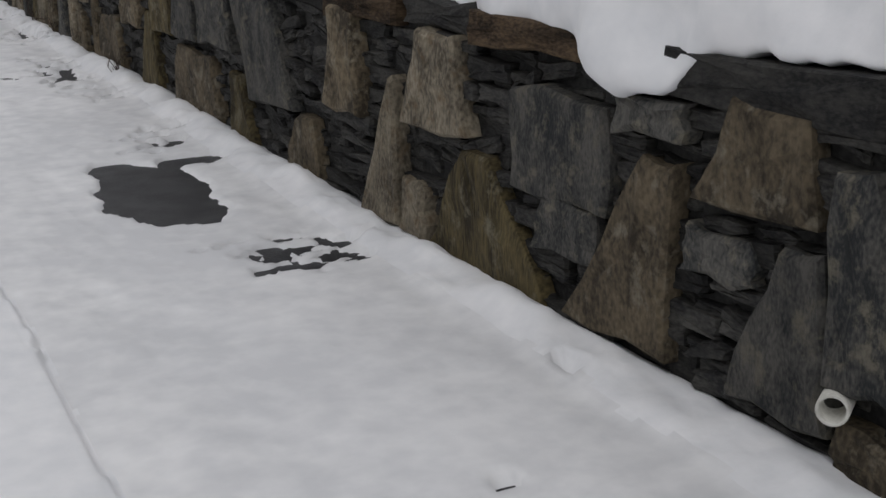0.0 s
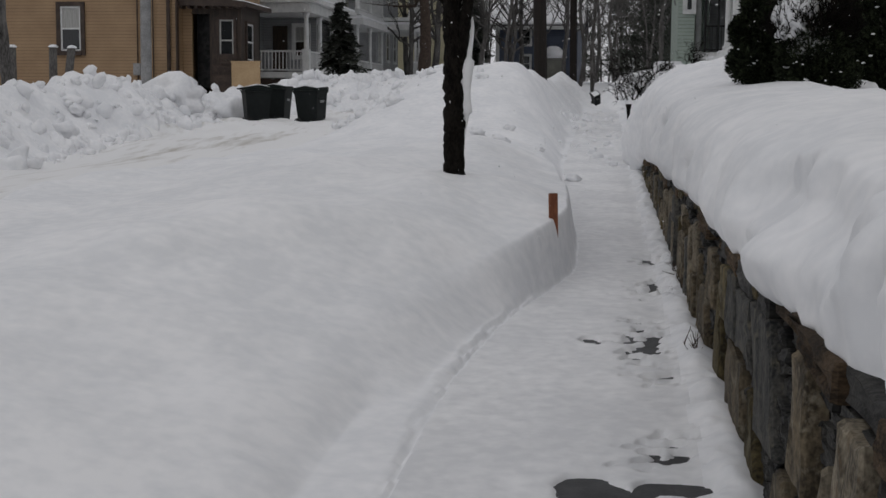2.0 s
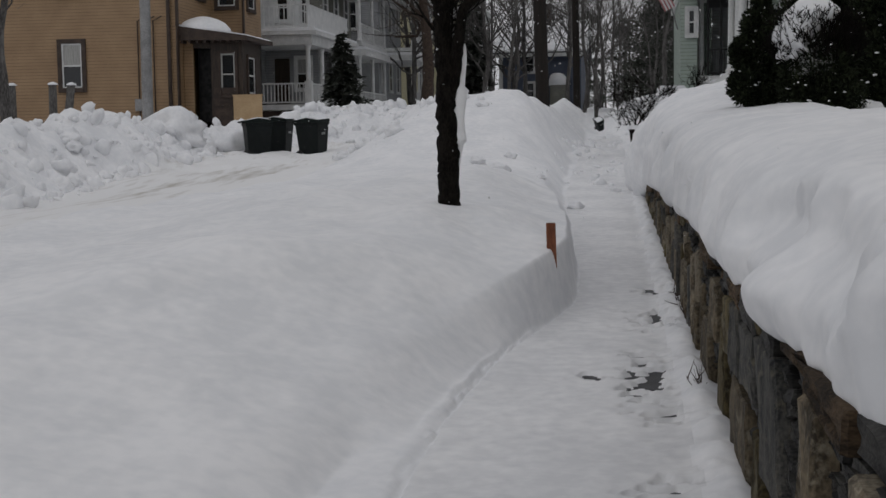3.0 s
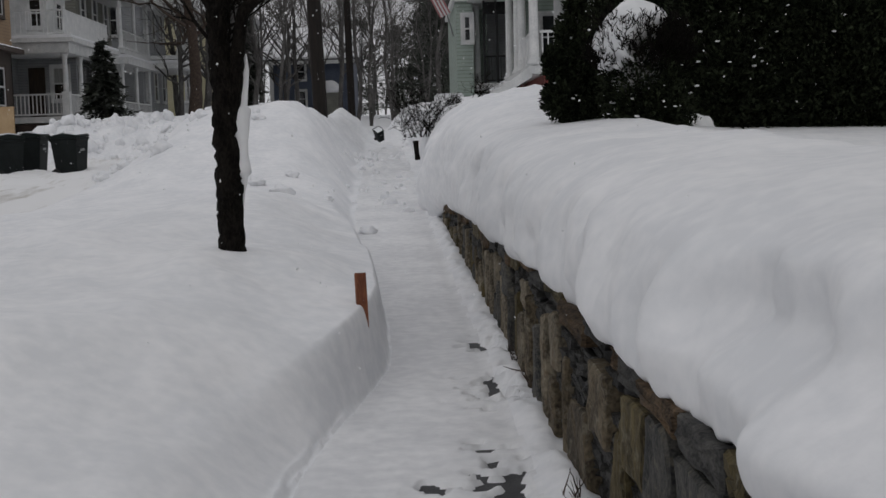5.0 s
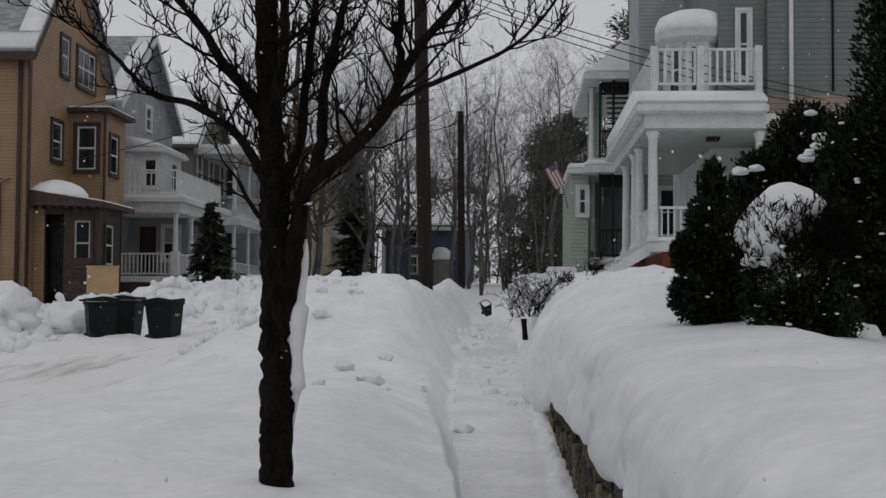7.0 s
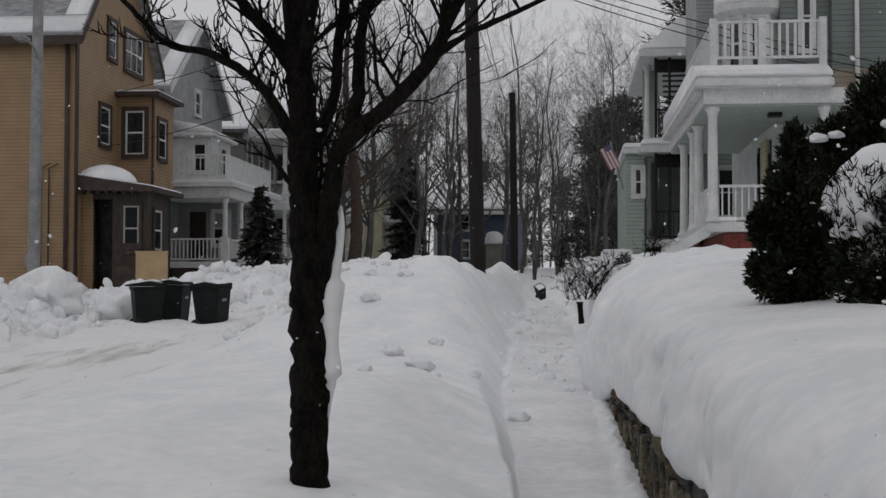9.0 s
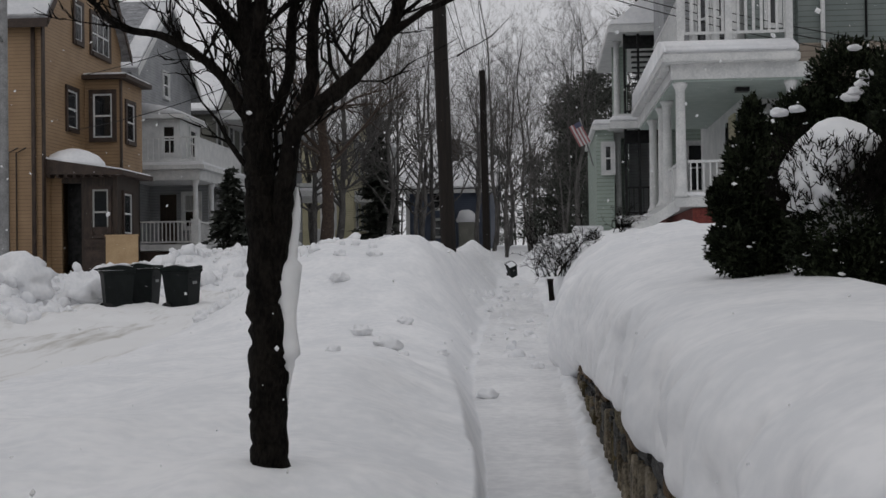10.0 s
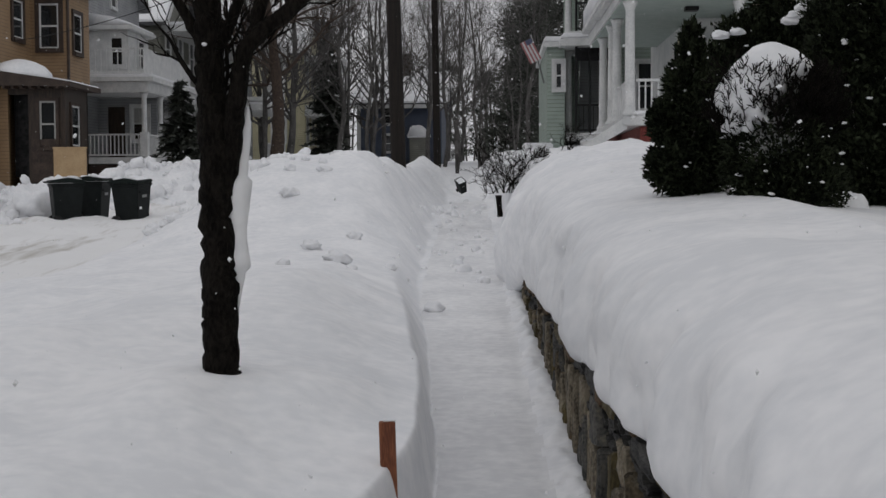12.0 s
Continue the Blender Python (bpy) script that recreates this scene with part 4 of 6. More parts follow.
def window(parent, m, c, z0, z1, w, trim=WHITE, sash=WHITE, bars=1, muntin=0, curtain=False, tw=0.11):
    """A sash window on a wall's frame m, its middle at c."""
    bm = bmesh.new()
    block(bm, c - w / 2 - tw, c - w / 2, 0, 0.06, z0 - tw, z1 + tw, m)
    block(bm, c + w / 2, c + w / 2 + tw, 0, 0.06, z0 - tw, z1 + tw, m)
    block(bm, c - w / 2, c + w / 2, 0, 0.06, z1, z1 + tw, m)
    block(bm, c - w / 2 - 0.03, c + w / 2 + 0.03, 0.002, 0.1, z0 - tw, z0, m)
    win = part("window", bm, trim, parent)
    bm = bmesh.new()
    s = 0.055
    block(bm, c - w / 2, c - w / 2 + s, 0, 0.03, z0, z1, m)
    block(bm, c + w / 2 - s, c + w / 2, 0, 0.03, z0, z1, m)
    for z in (z0, z1 - s):
        block(bm, c - w / 2 + s, c + w / 2 - s, 0, 0.03, z, z + s, m)
    for k in range(bars):
        z = z0 + (z1 - z0) * (k + 1) / (bars + 1)
        block(bm, c - w / 2 + s, c + w / 2 - s, 0, 0.035, z - s / 2, z + s / 2, m)
    for k in range(muntin):
        x = c - w / 2 + w * (k + 1) / (muntin + 1)
        block(bm, x - 0.015, x + 0.015, 0, 0.028, z0 + s, z1 - s, m)
    part("sash", bm, sash, win)
    bm = bmesh.new()
    block(bm, c - w / 2 + s, c + w / 2 - s, -0.02, 0.008, z0 + s, z1 - s, m)
    part("pane", bm, GLASS, win, "dark reflecting glass")
    if curtain:
        bm = bmesh.new()
        block(bm, c - w / 2 + s, c + w / 2 - s, 0.0085, 0.012, (z0 + z1) / 2, z1 - s, m)
        part("blind", bm, CURTAIN, win, "half-drawn pale blind")
    return win


def gable_house(name, label, x0, x1, y0, y1, z0, ze, zr, wall_mat, trim=WHITE, over=0.35, gable="x", snow=0.12, drifts=False):
    """Walls with a gable roof. gable: the axis along which the ridge runs."""
    h = thing(name, label, "house", ((x0 + x1) / 2, (y0 + y1) / 2, z0), kind="")
    inv = Matrix.Translation((-(x0 + x1) / 2, -(y0 + y1) / 2, -z0))
    bm = bmesh.new()
    if gable == "x":
        ym = (y0 + y1) / 2
        prism(bm, [(y0, z0), (y1, z0), (y1, ze), (ym, zr), (y0, ze)], "x", x0, x1)
    else:
        xm = (x0 + x1) / 2
        prism(bm, [(x0, z0), (x1, z0), (x1, ze), (xm, zr), (x0, ze)], "y", y0, y1)
    bmesh.ops.transform(bm, matrix=inv, verts=bm.verts)
    part("wall", bm, wall_mat, h)
    a0, a1, b0, b1 = (y0, y1, x0, x1) if gable == "x" else (x0, x1, y0, y1)
    am = (a0 + a1) / 2
    k = (zr - ze) / (am - a0)
    for s, lo in ((-1, a0), (1, a1)):
        def slope(d0, d1, up0, up1):
            ea = lo + s * over
            return [(am, zr + up0), (ea, ze - k * over + up0), (ea, ze - k * over + up1), (am, zr + up1)]
        bm = bmesh.new()
        prism(bm, slope(0, 0, 0.02, 0.16), gable, b0 - over, b1 + over)
        bmesh.ops.transform(bm, matrix=inv, verts=bm.verts)
        part("roof", bm, DUSTED if drifts else ROOF, h)
        if drifts:
            for (u0, u1), e0, e1 in (((0.0, 0.13), b0 - over + 0.05, b1 + over - 0.05), ((0.133, 0.97), b1 + over - 0.75, b1 + over - 0.05)):
                ea = lo + s * over
                at = lambda u, up: (ea + (am - ea) * u, ze - k * over + (zr - ze + k * over) * u + up)
                bm = bmesh.new()
                prism(bm, [at(u0, 0.163), at(u1, 0.163), at(u1, 0.19), at((u0 + u1) / 2, 0.27), at(u0, 0.24)], gable, e0, e1)
                bmesh.ops.transform(bm, matrix=inv, verts=bm.verts)
                part("roof_snow", bm, SNOW, h, "drift of snow along the roof edge", True)
        elif snow:
            bm = bmesh.new()
            prism(bm, slope(0, 0, 0.165, 0.165 + snow), gable, b0 - over + 0.05, b1 + over - 0.05)
            bmesh.ops.transform(bm, matrix=inv, verts=bm.verts)
            bmesh.ops.bevel(bm, geom=bm.edges[:], offset=0.03, segments=2, affect="EDGES")
            part("roof_snow", bm, SNOW, h, "snow lying on the roof")
        for e0, e1 in ((b0 - over - 0.03, b0 - over), (b1 + over, b1 + over + 0.03)):
            bm = bmesh.new()
            prism(bm, slope(0, 0, -0.12, 0.17), gable, e0, e1)
            bmesh.ops.transform(bm, matrix=inv, verts=bm.verts)
            part("rake_board", bm, trim, h)
    return h, inv


def rail(parent, inv, p, q, z0, z1, material=WHITE, gap=0.14, r=0.018, solid=False):
    """A balustrade from p to q (x, y): rails and balusters."""
    P, Q = Vector((*p, 0)), Vector((*q, 0))
    d = (Q - P).length
    m = inv @ Matrix.Translation(P) @ (Q - P).to_track_quat("X", "Z").to_matrix().to_4x4()
    bm = bmesh.new()
    block(bm, 0, d, -0.04, 0.04, z1 - 0.06, z1, m)
    rl = part("railing", bm, material, parent)
    part("bottom_rail", box(0, d, -0.03, 0.03, z0 + 0.06, z0 + 0.12, m=m), material, rl)
    if solid:
        part("panel", box(0, d, -0.02, 0.02, z0 + 0.12, z1 - 0.06, m=m), material, rl)
    else:
        for k in range(max(1, int(d / gap))):
            x = (k + 0.5) * d / max(1, int(d / gap))
            part("baluster", box(x - r, x + r, -r, r, z0 + 0.12, z1 - 0.06, m=m), material, rl)
    return rl


def column(parent, inv, x, y, z0, z1, r, material=WHITE):
    bm = bmesh.new()
    lathe(bm, [(r * 1.5, z0), (r * 1.5, z0 + 0.06), (r * 1.15, z0 + 0.1), (r, z0 + 0.2), (r * 0.82, z1 - 0.2), (r * 1.05, z1 - 0.12), (r * 1.35, z1 - 0.05), (r * 1.35, z1)], 14, (x, y))
    bmesh.ops.transform(bm, matrix=inv, verts=bm.verts)
    part("column", bm, material, parent, "", True)


def slab(parent, inv, name, x0, x1, y0, y1, z0, z1, material, label="", bevel=0.0):
    return part(name, box(x0, x1, y0, y1, z0, z1, m=inv, bevel=bevel), material, parent, label)


def yellow_house():
    x0, x1, y0, y1 = -30.0, -13.25, 44.6, 51.9
    h, inv = gable_house("ochre_house", "ochre clapboard house with dark brown trim, three storeys", x0, x1, y0, y1, 1.0, 9.9, 14.2, YELLOW, BROWN_PAINT, 0.3, drifts=True)
    side, front = inv @ on_wall("y", y0, -1), inv @ on_wall("x", x1, 1)
    T = BROWN_PAINT
    for c in (-17.0, -20.6, -24.2):
        window(h, side, c, 3.42, 4.92, 0.72, T, WHITE, curtain=True, tw=0.15)
        window(h, side, c, 6.6, 8.1, 0.72, T, WHITE, tw=0.15)
    window(h, front, 47.6, 9.5, 10.7, 0.66, T, WHITE, tw=0.14)
    window(h, front, 49.7, 9.4, 10.65, 1.75, T, WHITE, muntin=2, tw=0.14)
    window(h, front, 47.0, 6.6, 7.8, 0.85, T, WHITE, tw=0.14)
    # downpipe and corner boards
    tube("downpipe", [inv @ Vector((-13.5, 44.5, 1.2)), inv @ Vector((-13.5, 44.5, 9.5))], 0.07, T, h, 8, "brown downpipe")
    slab(h, inv, "corner_board", -13.27, -13.22, 44.55, 44.75, 1.0, 9.8, T)
    slab(h, inv, "fascia", x0, x1 + 0.3, y0 - 0.36, y0 - 0.3, 9.35, 9.62, T)
    slab(h, inv, "band", -13.27, -11.75, 47.9, 50.7, 8.32, 8.46, T, "brown cornice over the bay")
    slab(h, inv, "band_snow", -13.2, -11.8, 47.95, 50.65, 8.464, 8.52, SNOW, "thin snow on the cornice")
    # square bay over the porch
    slab(h, inv, "bay", -13.3, -12.03, 48.2, 50.4, 5.2, 8.32, YELLOW)
    slab(h, inv, "corner_board", -12.07, -12.01, 48.16, 48.3, 5.2, 8.3, T)
    window(h, inv @ on_wall("y", 48.2, -1), -12.64, 6.4, 7.85, 0.64, T, WHITE, tw=0.14)
    window(h, inv @ on_wall("x", -12.03, 1), 49.1, 6.35, 7.6, 0.8, T, WHITE, tw=0.13)
    # entrance porch of dark wood under a snowy lean-to roof
    bm = bmesh.new()
    for a in ((-12.29, -11.17, 45.2, 45.3, 1.2, 3.0), (-12.29, -11.17, 45.2, 45.3, 4.55, 4.95), (-12.29, -11.95, 45.2, 45.3, 3.0, 4.55), (-11.43, -11.17, 45.2, 45.3, 3.0, 4.55), (-12.91, -12.29, 45.2, 45.3, 4.7, 4.95), (-11.27, -11.17, 45.3, 47.4, 1.2, 4.95), (-13.25, -11.17, 47.3, 47.4, 1.2, 4.95)):
        block(bm, *a, m=inv)
    part("porch", bm, WOOD_DARK, h, "entrance porch of dark varnished wood")
    slab(h, inv, "porch_pilaster", -13.24, -12.91, 45.18, 45.3, 1.2, 4.95, YELLOW)
    slab(h, inv, "porch_door", -12.91, -12.29, 45.7, 45.75, 2.2, 4.75, IRON, "dark recessed doorway")
    for z in (2.35, 3.05):
        slab(h, inv, "wall_panel", -12.2, -11.3, 45.17, 45.198, z - 0.3, z + 0.3, BROWN_PAINT)
    window(h, inv @ on_wall("y", 45.2, -1), -11.69, 3.1, 4.5, 0.5, T, CURTAIN, tw=0.09)
    window(h, inv @ on_wall("x", -11.17, 1), 46.1, 3.15, 4.4, 0.75, T, WHITE, tw=0.09)
    bm = bmesh.new()
    prism(bm, [(-13.4, 4.96), (-10.85, 4.9), (-10.85, 5.05), (-13.4, 5.45)], "y", 44.75, 47.8)
    bmesh.ops.transform(bm, matrix=inv, verts=bm.verts)
    part("porch_roof", bm, BROWN_PAINT, h)
    for k in range(9):
        slab(h, inv, "rafter_end", -13.2 + 0.27 * k, -13.12 + 0.27 * k, 44.78, 45.18, 4.86, 4.955, BROWN_PAINT)
    bm = bmesh.new()
    lathe(bm, [(1.0, 5.2), (0.97, 5.36), (0.8, 5.55), (0.5, 5.7), (0.2, 5.78), (0.02, 5.8)], 20, (-12.65, 45.5), 0.75)
    bmesh.ops.transform(bm, matrix=inv, verts=bm.verts)
    part("porch_snow", bm, SNOW, h, "heap of snow on the porch roof", True)
    bm = bmesh.new()
    prism(bm, [(-13.3, 5.44), (-10.9, 5.065), (-10.95, 5.11), (-13.3, 5.5)], "y", 44.8, 47.75)
    bmesh.ops.transform(bm, matrix=inv, verts=bm.verts)
    part("porch_snow", bm, SNOW, h, "thin snow on the porch roof")
    # meter cables on the side wall
    for k, x in enumerate((-14.6, -14.3, -14.05)):
        tube("conduit", [inv @ Vector((x, 44.52, 2.4)), inv @ Vector((x, 44.52, 5.6)), inv @ Vector((x + 0.3, 44.52, 5.75))], 0.025, BROWN_PAINT, h, 6)
    slab(h, inv, "meter_box", -14.75, -14.5, 44.45, 44.6, 2.6, 3.0, STEEL)
    h.location.x -= 0.38


yellow_house()
board = thing("garden_board", "ochre painted board standing beside the porch", "board", (-11.35, 45.0, 1.9))
part("panel", box(-0.5, 0.5, -0.03, 0.03, 0.0, 1.15, bevel=0.008), BOARD, board)
part("rail", box(-0.52, 0.52, -0.045, 0.045, 1.15, 1.2), BOARD, board)


def porch_house():
    x0, x1, y0, y1 = -26.0, -14.0, 54.2, 62.4
    h, inv = gable_house("grey_house", "pale grey house with white two-storey porches", x0, x1, y0, y1, 1.3, 9.75, 12.9, GREY_SIDING, WHITE, 0.4, drifts=True)
    side, front = inv @ on_wall("y", y0, -1), inv @ on_wall("x", x1, 1)
    window(h, front, 58.6, 9.15, 10.1, 0.7)
    window(h, front, 58.5, 3.2, 5.0, 1.0, WHITE, WHITE, curtain=True)
    window(h, front, 60.7, 3.2, 5.0, 0.8)
    window(h, side, -15.4, 3.3, 5.0, 0.8)
    # porch floors, roof and rails
    px0, px1, py0, py1 = -14.0, -11.35, 53.6, 61.0
    slab(h, inv, "porch_floor", px0, px1, py0, py1, 2.75, 2.98, WHITE)
    slab(h, inv, "porch_skirt", px0, px1 - 0.1, py0 + 0.1, py1 - 0.1, 1.5, 2.72, BROWN_PAINT, "dark lattice under the porch")
    slab(h, inv, "porch_beam", px0, px1 + 0.15, py0 - 0.15, py1 + 0.15, 5.35, 5.75, WHITE, bevel=0.03)
    slab(h, inv, "porch_roof", px0, px1 + 0.35, py0 - 0.35, py1 + 0.35, 5.75, 5.9, WHITE)
    slab(h, inv, "porch_snow", px0, px1 + 0.3, py0 - 0.3, py1 + 0.3, 5.905, 6.02, SNOW, "thin snow along the porch roof", 0.03)
    for x, y in ((px1 - 0.1, py0 + 0.1), (px1 - 0.1, 56.0), (px1 - 0.1, 58.5), (px1 - 0.1, py1 - 0.1), (px0 + 0.15, py0 + 0.1)):
        column(h, inv, x, y, 2.98, 5.35, 0.11)
        slab(h, inv, "pedestal", x - 0.14, x + 0.14, y - 0.14, y + 0.14, 2.98, 3.9, WHITE)
    rail(h, inv, (px0 + 0.3, py0 + 0.1), (px1 - 0.25, py0 + 0.1), 2.98, 3.85)
    for a, b in ((53.85, 55.85), (56.15, 58.35)):
        rail(h, inv, (px1 - 0.1, a), (px1 - 0.1, b), 2.98, 3.85)
    rail(h, inv, (px0, py0 + 0.1), (px1 - 0.1, py0 + 0.1), 6.02, 7.0, gap=0.2)
    rail(h, inv, (px1 - 0.1, py0 + 0.1), (px1 - 0.1, py1 - 0.1), 6.02, 7.0, solid=True)
    # the house wall at the back of the open porch, with a door and a window
    slab(h, inv, "porch_wall", px0, px1 - 0.35, 56.4, 56.55, 2.984, 5.34, GREY_SIDING)
    back = inv @ on_wall("y", 56.4, -1)
    window(h, back, -12.35, 3.7, 5.0, 0.6, curtain=True)
    slab(h, inv, "porch_door", -13.6, -12.95, 56.36, 56.398, 2.99, 5.0, WOOD_DARK, "dark front door")
    slab(h, inv, "porch_screen", px1 - 0.16, px1 - 0.13, 56.6, 58.4, 3.9, 5.3, GLASS, "dark porch glazing")
    # bay above the porch with its own small roof
    slab(h, inv, "bay", -14.0, -12.5, 55.4, 58.3, 6.03, 7.85, WHITE, "white bay window")
    window(h, inv @ on_wall("y", 55.4, -1), -12.93, 6.5, 7.6, 0.5)
    window(h, inv @ on_wall("x", -12.5, 1), 57.2, 6.5, 7.6, 0.9)
    slab(h, inv, "bay_roof", -14.0, -12.25, 55.1, 58.6, 7.85, 8.02, WHITE, bevel=0.03)
    bm = bmesh.new()
    prism(bm, [(-14.0, 8.024), (-12.3, 8.024), (-12.33, 8.1), (-13.0, 8.34), (-14.0, 8.5)], "y", 55.15, 58.55)
    bmesh.ops.bevel(bm, geom=bm.edges[:], offset=0.03, segments=2, affect="EDGES")
    bmesh.ops.transform(bm, matrix=inv, verts=bm.verts)
    part("bay_snow", bm, SNOW, h, "snow on the bay roof", True)
    # front steps with iron rails
    for k in range(5):
        slab(h, inv, "step", px1 + 0.3 * k, px1 + 0.3 * k + 0.32, 59.2, 60.6, 1.6, 2.7 - 0.22 * k, WHITE)


porch_house()


def row_house(name, label, x1, y0, y1, wall, z0, trim=WHITE, ze=9.5, zr=13.0, depth=11):
    """A plainer house up the street: two-storey porch towards the street."""
    h, inv = gable_house(name, label, x1 - depth, x1, y0, y1, z0 - 0.6, z0 + ze, z0 + zr, wall, trim, 0.35)
    front, side = inv @ on_wall("x", x1, 1), inv @ on_wall("y", y0, -1)
    for c in np.linspace(y0 + 1.2, y1 - 1.2, 3):
        window(h, front, float(c), z0 + 2.0, z0 + 3.6, 0.8, trim, WHITE)
        window(h, front, float(c), z0 + 5.4, z0 + 7.0, 0.8, trim, WHITE)
    window(h, front, (y0 + y1) / 2, z0 + 9.0, z0 + 10.4, 0.9, trim, WHITE)
    for c in (x1 - 1.6, x1 - 4.5):
        window(h, side, c, z0 + 2.0, z0 + 3.6, 0.8, trim, WHITE)
        window(h, side, c, z0 + 5.4, z0 + 7.0, 0.8, trim, WHITE)
    px = x1 + 2.0
    for zf, zt in ((z0 + 1.0, z0 + 3.9), (z0 + 4.3, z0 + 7.2)):
        slab(h, inv, "porch_floor", x1, px, y0 + 0.3, y1 - 0.3, zf - 0.2, zf, trim)
        for y in (y0 + 0.4, (y0 + y1) / 2, y1 - 0.4):
            column(h, inv, px - 0.12, y, zf, zt - 0.3, 0.1, trim)
        rail(h, inv, (px - 0.12, y0 + 0.5), (px - 0.12, y1 - 0.5), zf, zf + 0.9, trim, 0.22)
        slab(h, inv, "porch_roof", x1, px + 0.25, y0 + 0.1, y1 - 0.1, zt - 0.3, zt, trim)
        slab(h, inv, "porch_snow", x1, px + 0.22, y0 + 0.12, y1 - 0.12, zt + 0.004, zt + 0.14, SNOW, "snow on the porch roof", 0.04)
    return h, inv


row_house("olive_house", "olive grey house with white porches and snowy roof", -13.6, 64.5, 71.5, OLIVE, 2.0, ze=7.4, zr=10.4)
row_house("white_porch_house", "grey house with white stacked porches", -12.6, 74.0, 81.0, GREY_SIDING, 2.3, ze=7.4, zr=10.2)
row_house("cream_house", "cream clapboard house beyond the bare trees", -10.3, 86.0, 93.0, CREAM, 2.6, ze=7.6, zr=11.0)


def blue_house():
    x0, x1, y0, y1 = -8.0, -2.2, 95, 103
    h, inv = gable_house("blue_house", "slate blue house with white corner boards and snowy roof", x0, x1, y0, y1, 2.6, 7.6, 9.8, BLUE, WHITE, 0.5)
    side = inv @ on_wall("y", y0, -1)
    for z in (4.2, 6.1):
        window(h, side, -5.87, z, z + 1.15, 0.66, WHITE, WHITE)
    slab(h, inv, "chimney", -5.2, -4.5, 98.2, 98.9, 8.5, 11.2, BROWN_PAINT, "dark brick chimney")
    slab(h, inv, "corner_board", x0 - 0.02, x0 + 0.25, y0 - 0.05, y0 - 0.003, 2.6, 8.0, WHITE)
    slab(h, inv, "fascia", x0 - 0.4, x1 + 0.4, y0 - 0.56, y0 - 0.5, 7.15, 7.4, WHITE)
    slab(h, inv, "porch", -4.3, -3.1, y0 - 1.6, y0 - 0.003, 2.9, 5.1, OLIVE, "small dark entrance porch")
    bm = bmesh.new()
    prism(bm, [(-4.5, 5.1), (-2.9, 5.1), (-3.0, 5.5), (-3.5, 5.95), (-4.2, 5.9)], "y", y0 - 1.8, y0 - 0.01)
    bmesh.ops.bevel(bm, geom=bm.edges[:], offset=0.08, segments=2, affect="EDGES")
    bmesh.ops.transform(bm, matrix=inv, verts=bm.verts)
    part("porch_snow", bm, SNOW, h, "rounded snow on the porch roof", True)


blue_house()


